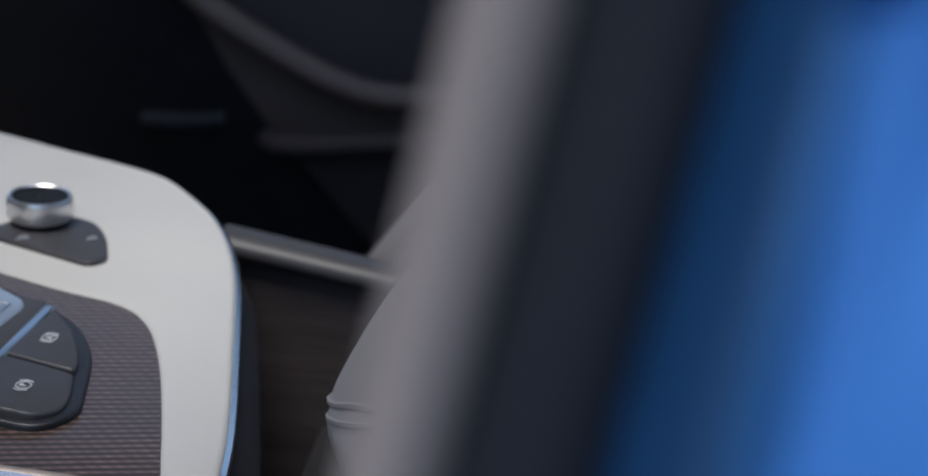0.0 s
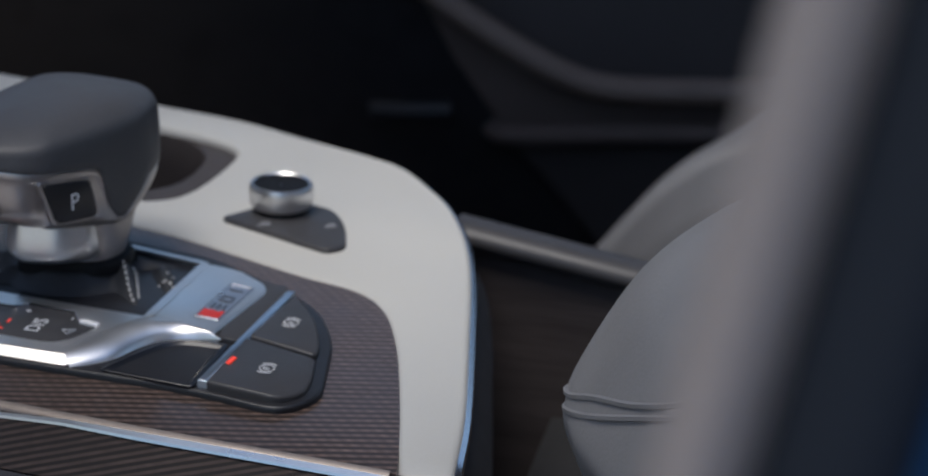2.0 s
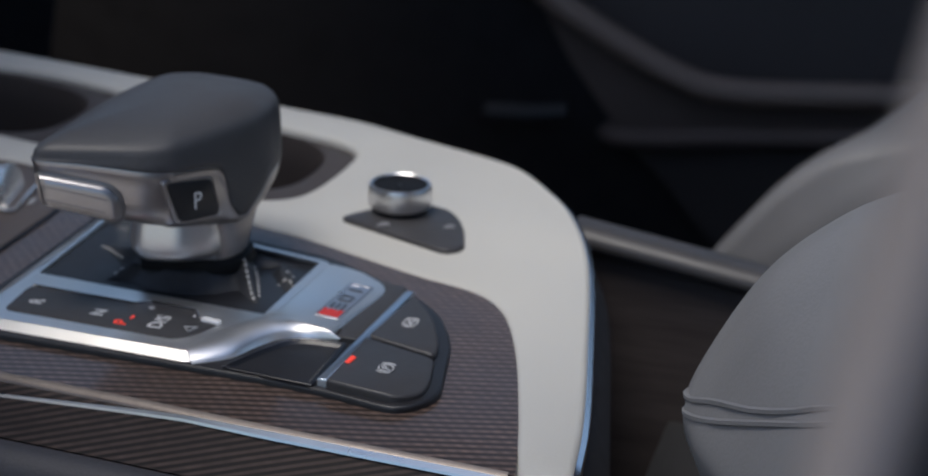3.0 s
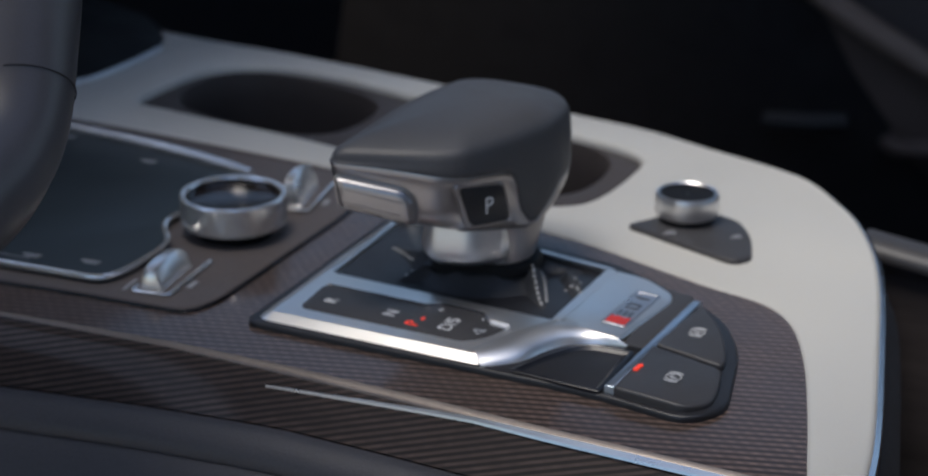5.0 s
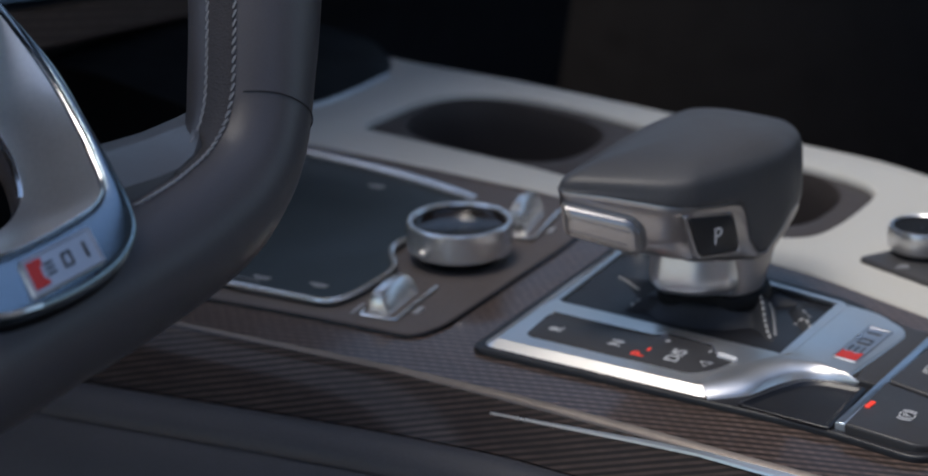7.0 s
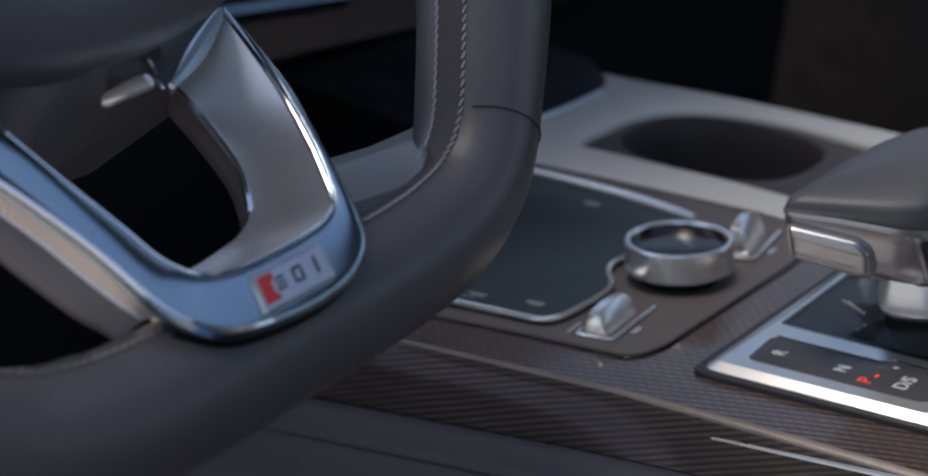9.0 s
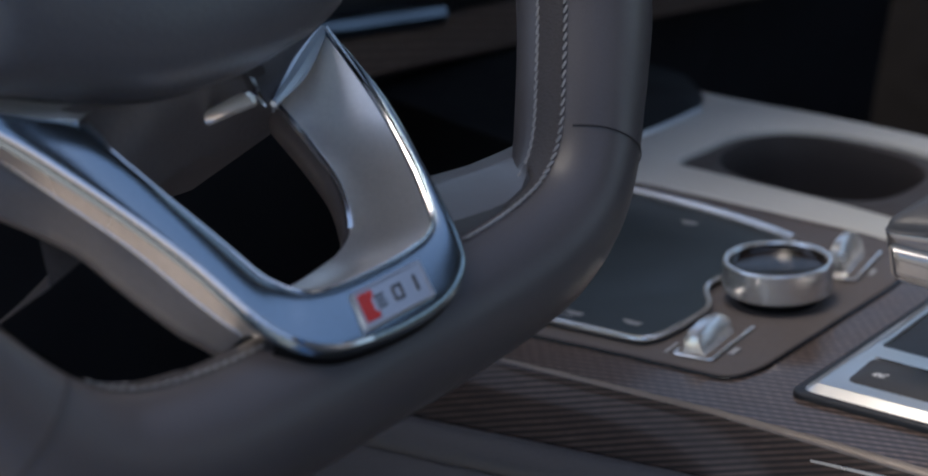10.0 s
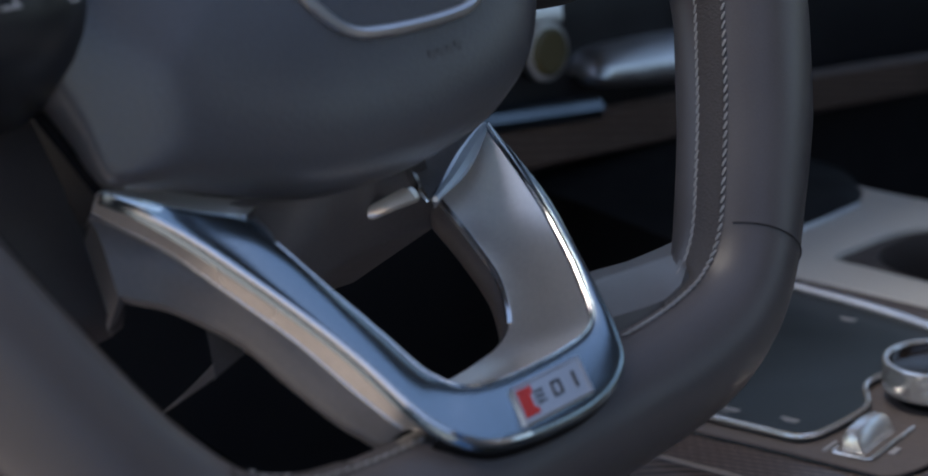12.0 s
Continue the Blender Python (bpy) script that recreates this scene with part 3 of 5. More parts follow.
def slanted_row(one, two, pitch, r):
    """Slanting threads that step from one line to the next."""
    def spaced(path):
        pts, out, rest = [Vector(p) for p in path], [], 0.0
        for a, b in zip(pts, pts[1:]):
            n, s = (b - a).length, rest
            while s < n:
                out.append(a.lerp(b, s / n))
                s += pitch
            rest = s - n
        return out
    p, q = spaced(one), spaced(two)
    out = []
    for a, b in zip(p, q[1:]):
        out.append(tube([a, a.lerp(b, 0.2), a.lerp(b, 0.5), a.lerp(b, 0.8), b], [r * 0.4, r * 0.9, r, r * 0.9, r * 0.4], 5))
    return joined(out)


def resample(pts, n):
    """n points spread evenly along a closed outline."""
    pts = [Vector(p) for p in pts]
    ends = pts[1:] + pts[:1]
    cum = [0.0]
    for a, b in zip(pts, ends):
        cum.append(cum[-1] + (b - a).length)
    out = []
    for i in range(n):
        s = cum[-1] * i / n
        k = max(j for j in range(len(pts)) if cum[j] <= s + 1e-12)
        out.append(pts[k].lerp(ends[k], (s - cum[k]) / max(1e-9, cum[k + 1] - cum[k])))
    return out


BOOT_HOLE = [(0.0645, -0.0270), (0.1690, -0.0315), (0.1705, 0.0265), (0.068, 0.0440), (0.0615, 0.0390)]
FOLDS = [  # crest from the neck outwards: two ends, half width, rise
    ((0.1380, 0.0110), (0.1565, -0.0180), 0.0046, 0.0066), ((0.1550, 0.0140), (0.1690, -0.0080), 0.0050, 0.0066),
    ((0.0980, 0.0000), (0.0690, 0.0180), 0.0060, 0.0062), ((0.0980, -0.0100), (0.0900, -0.0220), 0.0040, 0.0040), ((0.1420, 0.0200), (0.1660, 0.0250), 0.0050, 0.0050)]


def boot_height(x, y):
    """The leather boot: a flat skirt with folds that climb to the neck."""
    away = math.hypot((x - 0.119) / 0.024, (y - 0.002) / 0.021)
    h = -0.0030 + 0.0105 * math.exp(-max(0.0, away - 0.7) * 1.9)
    for (ax, ay), (bx, by), w, rise in FOLDS:
        dx, dy = bx - ax, by - ay
        s = min(1.0, max(0.0, ((x - ax) * dx + (y - ay) * dy) / (dx * dx + dy * dy)))
        d = math.hypot(x - ax - s * dx, y - ay - s * dy)
        h += rise * (1 - 0.45 * s) * math.exp(-(d / w) ** 2 * 1.6)
    return h


def on_boot(points, lift):
    return [Vector((p.x, p.y, boot_height(p.x, p.y) + lift)) for p in spline([Vector((*p, 0)) for p in points], 6)]


def selector():
    g = thing("gear_selector", "black leather automatic gear lever on its satin chrome gate", "gear lever", (0.14, -0.01, 0))
    whole = rounded([(0.0545, -0.0815), (0.200, -0.0805), (0.2405, -0.0868), (0.2510, -0.0715), (0.2405, -0.0230), (0.2280, 0.0000), (0.2130, 0.0140), (0.168, 0.039), (0.064, 0.0545), (0.0525, 0.046)], [0.007, 0.03, 0.014, 0.014, 0.03, 0.02, 0.012, 0.01, 0.006, 0.006], 6)
    part("bezel", slab(whole, plate_profile(0.0014, 0.006, 0.0014)), BLACK, g, "black bezel round the gate")
    outer = rounded([(0.0570, -0.0792), (0.1575, -0.0798), (0.1725, -0.0415), (0.1735, 0.0310), (0.066, 0.0510), (0.0545, 0.0435)], [0.007, 0.006, 0.008, 0.004, 0.006, 0.006], 6)
    slot = rounded([(0.0712, -0.0660), (0.1440, -0.0668), (0.1500, -0.0600), (0.1545, -0.0470), (0.1445, -0.0450), (0.1410, -0.0395), (0.1205, -0.0375), (0.1165, -0.0420), (0.0690, -0.0405)], [0.004, 0.006, 0.006, 0.003, 0.001, 0.002, 0.002, 0.002, 0.004])
    broad = [(0.0, -0.0010), (0.0, 0.0002), (0.0005, 0.0009), (0.0058, 0.0037), (0.0066, 0.0038)]
    gate = part("gate_frame", slab(outer, broad, [rounded(BOOT_HOLE, 0.004, 5)], hole_profile=[(0.0, -0.0040), (0.0, 0.0030), (0.0005, 0.0036), (0.0012, 0.0038)]), PLATE, g, "satin chrome gate frame", 20)
    # the dark panel and the boot lie in hollows of the frame
    panel = part("shift_panel", slab(slot, [(0.0, 0.0030), (0.0, 0.0039), (0.0003, 0.00405)]), GREY, g, "dark panel with shift letters")
    # Tube added to draw the highlight on the slot's border.
    part("edge_glint", tube([Vector((x, y, 0.0041)) for x, y in ((0.0700, -0.0403), (0.1160, -0.0417), (0.1175, -0.0405), (0.1205, -0.0373), (0.1405, -0.0392), (0.1440, -0.0440))], 0.00045, 6), CHROME, gate, "tube standing in for a highlight along the panel")
    for t, x, y, s, m in (("R", 0.0800, -0.0548, 0.0078, INK), ("N", 0.1070, -0.0552, 0.0078, INK), ("P", 0.1192, -0.0605, 0.0082, REDLIGHT), ("D/S", 0.1325, -0.0548, 0.0080, INK), ("+", 0.1238, -0.0436, 0.0055, INK), ("-", 0.1418, -0.0448, 0.0065, INK)):
        part("letter", placed(letters(t, s, 0.0001), pose(x, y, 0.0042, 0, 0, 90)), m, panel)
    part("lamp_mark", placed(bars([(0.1207, -0.0545, 0.0011, 0.0026)], 0.0001), pose(0, 0, 0.0042)), REDLIGHT, panel)
    part("arrow_mark", tube([Vector(v) for v in ((0.1430, -0.0552, 0.0042), (0.1478, -0.0540, 0.0042), (0.1460, -0.0585, 0.0042))], 0.00026, 5, True), INK, panel)
    part("slot_light", slab(rounded([(0.1462, -0.0480), (0.1545, -0.0492), (0.1548, -0.0464), (0.1464, -0.0450)], 0.0010), plate_profile(0.0052, 0.0012, 0.0005)), INK, panel, "small pale light bar")
    # swept chrome wing that rises to the badge plate
    hi = spline([(0.1490, -0.0700), (0.1560, -0.0590), (0.1625, -0.0480), (0.1695, -0.0380), (0.1780, -0.0340), (0.1965, -0.0392)], 5)
    lo = spline([(0.1580, -0.0803), (0.1690, -0.0700), (0.1742, -0.0565), (0.1800, -0.0470), (0.1880, -0.0426), (0.1970, -0.0412)], 5)
    rings = []
    for i, (a, b) in enumerate(zip(hi, lo)):
        h = 0.0040 + 0.0026 * math.sin(math.pi * 0.5 * min(1, i / 14)) - 0.0022 * max(0.0, (i - 15) / 10)
        rings.append([Vector((a.x, a.y, h - 0.004)), Vector((a.x, a.y, h - 0.0004))] + [Vector((*a.lerp(b, f), h + d)) for f, d in ((0.10, 0.0002), (0.32, 0.0005), (0.55, 0.0), (0.75, -0.0011), (0.90, -0.0026))] + [Vector((b.x, b.y, -0.001))])
    tail = sum(rings[-1], Vector()) / len(rings[-1]) + Vector((0.0030, -0.0004, 0.0))
    rings += [[v.lerp(tail, f) + Vector((0.0016 * f, 0, 0)) for v in rings[-1]] for f in (0.35, 0.75, 0.98)]
    part("chrome_wing", loft(rings, False), PLATE, gate, "swept chrome wing", 60)
    bp = rounded([(0.1705, -0.0352), (0.1972, -0.0405), (0.2030, 0.0060), (0.2003, 0.0125), (0.1860, 0.0220), (0.1722, 0.0235)], [0.003, 0.003, 0.006, 0.008, 0.006, 0.002])
    plate = part("badge_plate", slab(bp, plate_profile(0.0050, 0.005, 0.0012), warp=lambda v: Vector((v.x, v.y, v.z + (0.184 - v.x) * 0.03))), PLATE, g, "satin chrome plate with a small badge")
    m = frame_of(Vector((0.1915, -0.0110, 0.0048)), (0.06, 1, 0), (-1, 0.06, 0.03))
    part("badge", placed(slab(rounded([(-0.0175, -0.0052), (0.0175, -0.0052), (0.0175, 0.0052), (-0.0175, 0.0052)], 0.0008), [(0, -0.0006), (0, 0.0004), (0.0003, 0.0006), (0.0007, 0.0006), (0.0009, 0.0003)]), m), BADGEFACE, plate, "small silver badge")
    part("badge_mark", placed(slab([(-0.0164, -0.0042), (-0.0090, -0.0042), (-0.0094, -0.0024), (-0.0104, -0.0016), (-0.0094, 0.0010), (-0.0104, 0.0024), (-0.0092, 0.0042), (-0.0164, 0.0042)], [(0, 0.0002), (0, 0.0005)]), m), RED, plate, "red badge corner")
    for bar in ((-0.0058, 0.0024, 0.0046, 0.0009), (-0.0058, 0, 0.0046, 0.0009), (-0.0058, -0.0024, 0.0046, 0.0009), (0.0022, 0.0023, 0.0050, 0.0008), (0.0022, -0.0023, 0.0050, 0.0008), (0.0000, 0, 0.0008, 0.0038), (0.0044, 0, 0.0008, 0.0038), (0.0112, 0.0, 0.0009, 0.0056)):
        part("badge_mark", placed(bars([bar], 0.0002), m @ pose(0, 0, 0.0005)), DARKMETAL, plate)
    # two buttons and the black tray before them
    tray = rounded([(0.1680, -0.0790), (0.1750, -0.0605), (0.1812, -0.0485), (0.1882, -0.0442), (0.2050, -0.0425), (0.2058, -0.0812)], [0.003, 0.008, 0.008, 0.008, 0.002, 0.002])
    part("gloss_tray", slab(tray, [(0.0, 0.0), (0.0, 0.0022), (0.0006, 0.0026), (0.0016, 0.0026), (0.0026, 0.0016), (0.0040, 0.0012)]), TRAYBLACK, g, "smooth black tray")
    part("button_sill", slab([(0.1990, -0.0400), (0.2082, -0.0405), (0.2108, 0.0060), (0.2085, 0.0150), (0.1960, 0.0180)], plate_profile(0.0036, 0.005, 0.0006)), GREY, g)
    strip = [(0.2066, -0.0790), (0.2104, -0.0794), (0.2148, 0.0072), (0.2110, 0.0074)]
    part("button_strip", slab(strip, plate_profile(0.0055, 0.006, 0.0007), warp=lambda v: Vector((v.x, v.y, v.z - 0.05 * max(0.0, -0.060 - v.y)))), BLUECHROME, g, "thin chrome strip")
    b1 = rounded([(0.2104, -0.0378), (0.2400, -0.0440), (0.2390, -0.0360), (0.2340, -0.0225), (0.2265, -0.0085), (0.2152, 0.0060)], [0.001, 0.003, 0.006, 0.02, 0.02, 0.003])
    b2 = rounded([(0.2104, -0.0800), (0.2380, -0.0830), (0.2452, -0.0745), (0.2450, -0.0645), (0.2408, -0.0462), (0.2106, -0.0394)], [0.001, 0.010, 0.008, 0.01, 0.003, 0.001])
    for o, x, y in ((b1, 0.2226, -0.0212), (b2, 0.2275, -0.0630)):
        b = part("button", slab(o, plate_profile(0.0050, 0.006, 0.0012), warp=lambda v: Vector((v.x, v.y, v.z - max(0, v.x - 0.230) * 0.12))), GREY, g, "anthracite push button")
        ring = [Vector((0.0028 * math.cos(a), 0.0028 * math.sin(a), 0)) for a in [2 * math.pi * i / 24 for i in range(24)]]
        ic = [tube(ring, 0.00022, 5, True), letters("P" if y < -0.03 else "A", 0.0040, 0.0001)]
        ic += [tube([Vector((q * 0.0041 * math.cos(a), 0.0041 * math.sin(a), 0)) for a in [-0.7 + 1.4 * i / 8 for i in range(9)]], 0.0002, 5) for q in (1, -1)]
        part("symbol", placed(joined(ic), pose(x, y, 0.00515, 0, 0, 90)), INK, b)
    part("button_lamp", slab(rounded([(0.2117, -0.0640), (0.2136, -0.0641), (0.2142, -0.0582), (0.2122, -0.0580)], 0.0004), plate_profile(0.0054, 0.001, 0.0002)), REDLIGHT, g, "small lit red lamp")
    # leather boot in the gate
    hole = resample(rounded(BOOT_HOLE, 0.004, 5), 96)
    mid = Vector((0.119, 0.003))
    rings = []
    for k in range(29):
        f = 1.0 - 0.80 * k / 28
        rings.append([Vector((*(mid + (p - mid) * f), boot_height(*(mid + (p - mid) * f)))) for p in hole])
    boot = part("boot", loft(rings), LEATHER, g, "black leather boot with pale stitches", 80)
    for line in (((0.1352, 0.0075), (0.1410, 0.0050), (0.1475, -0.0050), (0.1530, -0.0140), (0.1570, -0.0190)), ((0.1375, 0.0150), (0.1435, 0.0110), (0.1490, 0.0015), (0.1535, -0.0080), (0.1575, -0.0160)),
                 ((0.1560, -0.0020), (0.1600, 0.0036), (0.1650, 0.0005), (0.1678, -0.0065)), ((0.1585, 0.0090), (0.1622, 0.0126), (0.1668, 0.0080), (0.1690, 0.0010)),
                 ((0.0690, 0.0145), (0.0760, 0.0110), (0.0850, 0.0035), (0.0920, -0.0020)), ((0.0720, 0.0205), (0.0810, 0.0155), (0.0890, 0.0090), (0.0960, 0.0020)), ((0.0950, -0.0110), (0.0930, -0.0170), (0.0925, -0.0205))):
        part("stitches", stitch_row(on_boot(line, 0.0003), 0.0036, 0.00055, 0.58), BOOTTHREAD, boot)
    # lever neck: bright cover towards the driver, dark satin metal behind it
    low = resample(rounded([(0.1040, -0.0130), (0.1360, -0.0060), (0.1410, 0.0050), (0.1380, 0.0200), (0.1060, 0.0200)], 0.006), 40)
    high = resample(rounded([(0.1000, -0.0130), (0.1350, -0.0085), (0.1405, 0.0060), (0.1420, 0.0300), (0.1020, 0.0300)], 0.006), 40)
    rings = [[Vector((*a.lerp(b, f), z)) for a, b in zip(low, high)] for f, z in ((-0.05, 0.004), (0.0, 0.0105), (0.12, 0.0145), (0.42, 0.0220), (0.72, 0.0290), (1.0, 0.0340), (1.0, 0.0370))]
    part("neck", loft(rings), NECKMETAL, g, "dark satin metal lever neck", 60)
    part("neck_foot", loft([[Vector((*(mid + (p - mid) * f), z)) for p in low] for f, z in ((1.14, 0.0060), (1.12, 0.0095), (1.06, 0.0115), (0.9, 0.0118))]), DEEP, g, "black collar under the neck", 60)
    nf = resample(rounded([(0.1015, -0.0190), (0.1085, -0.0250), (0.1255, -0.0215), (0.1352, -0.0120), (0.1365, -0.0060), (0.100, -0.008)], [0.004, 0.006, 0.008, 0.0012, 0.001, 0.002], 8), 72)
    rings = [[Vector((p.x, p.y, z + (0.0030 * max(0.0, (0.112 - p.x) / 0.012) if z < 0.02 else 0.0))) for p in inset(nf, d)] for d, z in ((0.0035, 0.0142), (0.0015, 0.0146), (0.0004, 0.0158), (0.0, 0.0175), (0.0, 0.0210), (0.0006, 0.0250), (0.0016, 0.0300), (0.003, 0.0380))]
    part("neck_cover", loft(rings), SATIN, g, "smooth chrome neck cover", 50)
    # grip: a metal shell below, a leather cap above; the cap reaches down behind the park button
    head = resample(rounded([(0.0788, -0.0556), (0.1215, -0.0412), (0.1290, -0.0355), (0.1405, -0.0040), (0.1462, 0.0160), (0.1440, 0.0400), (0.1320, 0.0555), (0.1010, 0.0575), (0.0860, 0.0500), (0.0785, 0.0100)], [0.007, 0.010, 0.010, 0.012, 0.02, 0.02, 0.02, 0.02, 0.015, 0.03], 8), 200)
    centre = Vector((0.113, 0.005))

    def cut(p):
        """Height of the seam between shell and cap."""
        if p.y < -0.020 and p.x < 0.1262:
            return float(np.interp(p.x, [0.0785, 0.081, 0.0987, 0.1119, 0.1218, 0.127], [0.0630, 0.0629, 0.0618, 0.0602, 0.0588, 0.0582]))
        if p.x > 0.105:
            return float(np.interp(p.y, [-0.037, -0.015, -0.0105, -0.0080, -0.0055, 0.0000, 0.0045, 0.0120, 0.0220, 0.0600], [0.0582, 0.0552, 0.0535, 0.0490, 0.0370, 0.0300, 0.0290, 0.0345, 0.0410, 0.0450]))
        return float(np.interp(p.y, [-0.056, -0.045, 0.010, 0.06], [0.0630, 0.0620, 0.0520, 0.0450]))

    def foot(p):
        """Height of the shell's lower edge."""
        if p.y < -0.020 and p.x < 0.1262:
            return float(np.interp(p.x, [0.0785, 0.0810, 0.0850, 0.0891, 0.0985, 0.1118, 0.1262], [0.0520, 0.0478, 0.0440, 0.0416, 0.0386, 0.0364, 0.0338]))
        if p.x > 0.105:
            return min(cut(p) - 0.002, float(np.interp(p.y, [-0.037, -0.014, 0.0, 0.01, 0.06], [0.0330, 0.0280, 0.0265, 0.0275, 0.0430])))
        return float(np.interp(p.y, [-0.056, 0.010, 0.06], [0.0520, 0.0470, 0.0430]))

    rings = []
    for f, k in ((0.0, 0.70), (0.02, 0.86), (0.07, 0.925), (0.15, 0.962), (0.28, 0.985), (0.45, 0.996), (0.7, 1.0), (0.84, 1.0), (0.88, 1.008), (0.93, 1.012), (0.98, 1.010), (1.02, 1.002), (1.06, 0.985)):
        rings.append([Vector((*(centre + (p - centre) * k), foot(p) + (cut(p) - foot(p)) * f)) for p in head])
    part("grip_shell", loft(rings), GUNMETAL, g, "satin chrome grip shell", 60)
    rings = []
    for f, d in ((0.0, 0.0006), (0.01, -0.0003), (0.05, -0.0008), (0.3, -0.0008), (0.7, -0.0006), (1.0, -0.0002)):
        rings.append([Vector((p.x, p.y, cut(q) + (0.0632 - cut(q)) * f)) for p, q in zip(inset(head, d), head)])
    for k, z in ((0.998, 0.0650), (0.988, 0.0670), (0.965, 0.0688), (0.925, 0.0703), (0.87, 0.0714), (0.78, 0.0731), (0.64, 0.0746), (0.46, 0.0756), (0.25, 0.0761), (0.03, 0.0762)):
        ring = []
        for p in head:
            q = centre + (p - centre) * k
            ring.append(Vector((q.x, q.y, z - 0.050 * max(0.0, 0.02 - q.y) * (z - 0.0632) / 0.0130)))
        rings.append(ring)
    part("grip_cap", loft(rings), GRIP, g, "smooth black leather grip", 80)
    # park button on the rear face
    rear = frame_of(Vector((0.1336, -0.0228, 0.0444)), (0.36, 0.93, 0.0), (-0.05, 0, 1.0))
    face = rounded([(-0.0100, -0.0072), (0.0118, -0.0098), (0.0078, 0.0060), (-0.0158, 0.0098)], [0.0030, 0.0035, 0.0030, 0.0025], 6)
    part("button_frame", placed(slab([p * 1.16 for p in face], [(0.0, -0.002), (0.0, 0.0004), (0.0004, 0.0008), (0.0010, 0.0008), (0.0013, 0.0004)]), rear), GUNMETAL, g, "satin button frame")
    pb = part("park_button", placed(slab(face, plate_profile(0.0011, 0.002, 0.0005)), rear), BLACK, g, "black park button")
    part("letter", placed(letters("P", 0.0095, 0.0001), rear @ pose(-0.0005, -0.0010, 0.0013)), INK, pb, "white letter P")
    front = frame_of(Vector((0.0975, -0.0499, 0.0490)), (0.944, 0.33, -0.04), (0, 0, 1))
    edge = rounded([(-0.0140, -0.0040), (0.0130, -0.0095), (0.0165, -0.0075), (0.0155, 0.0010), (0.0110, 0.0050), (-0.0160, 0.0086)], [0.003, 0.003, 0.003, 0.005, 0.005, 0.002], 6)
    part("button_gap", placed(slab([p * 1.06 for p in edge], [(0, -0.002), (0, 0.0006), (0.0003, 0.0007)]), front), DARKMETAL, g)
    rb = part("release_button", placed(slab(edge, plate_profile(0.0036, 0.006, 0.0030, 6)), front), GUNMETAL, g, "smooth chrome release button")
    for v in (-0.0030, 0.0022):
        part("groove", placed(block((-0.0125, v - 0.0003, 0.0032), (0.0110, v + 0.0003, 0.00375), 0.0002), front @ pose(0, 0, 0, 0, 0, -10)), DARKMETAL, rb)


selector()


# ---- steering wheel ----
WO = Vector((0.1015, -0.3467, 0.1361))
LAT = Vector((0, 1, 0))


def tilt(deg):
    a = radians(deg)
    return Vector((math.cos(a), 0, math.sin(a))), Vector((-math.sin(a), 0, math.cos(a)))


RN, RU = tilt(32)
SN, SU = tilt(55)


def on_rim(p, q, n=0.0):
    return WO + LAT * p + RU * q + RN * n


def on_spoke(p, q, h=0.0):
    return WO + LAT * p + SU * q + SN * h


RIM_HALF = [(0.0, -0.0075), (0.03, -0.0075), (0.06, -0.006), (0.082, -0.001), (0.097, 0.010), (0.110, 0.030), (0.1235, 0.055), (0.1385, 0.088), (0.1510, 0.125), (0.1550, 0.165), (0.142, 0.215), (0.110, 0.265), (0.065, 0.300), (0.0, 0.315)]


def rim_path():
    pts = RIM_HALF + [(-p, q) for p, q in RIM_HALF[-2:0:-1]]
    return spline(pts, 8, True)


def rim_point(c, o, a, lift=0.0):
    """A point of the rim's skin: a = 0 faces the hub, 90 degrees faces the driver."""
    w = radians(a)
    back = -0.021 + min(0.013, 0.16 * max(0.0, c.y))
    g = min(1.0, max(0.0, c.y / 0.05)) if c.x > 0 else 0.0
    slim = 0.0050 * min(1.0, max(0.0, c.y / 0.03)) if c.x < 0 and math.cos(w) > 0 else 0.0
    slim += 0.0018 * min(1.0, max(0.0, (c.y - 0.06) / 0.06)) if c.x > 0 and math.cos(w) > 0 else 0.0
    p = c + o * (0.0015 + 0.0035 * g) - o * (0.0180 + 0.0015 * g + (0.0030 * g + 0.0060 * min(1.0, max(0.0, c.y / 0.10)) if math.cos(w) < 0 and c.x > 0 else 0.0) - slim + lift) * math.cos(w)
    return on_rim(p.x + 0.006, p.y - 0.002 + 0.055 * p.x, (0.019 + lift) * math.sin(w) + back)


def rim_frames():
    path = rim_path()
    out = []
    for i, c in enumerate(path):
        t = (path[(i + 1) % len(path)] - path[i - 1]).normalized()
        out.append((c, Vector((t.y, -t.x))))
    return out


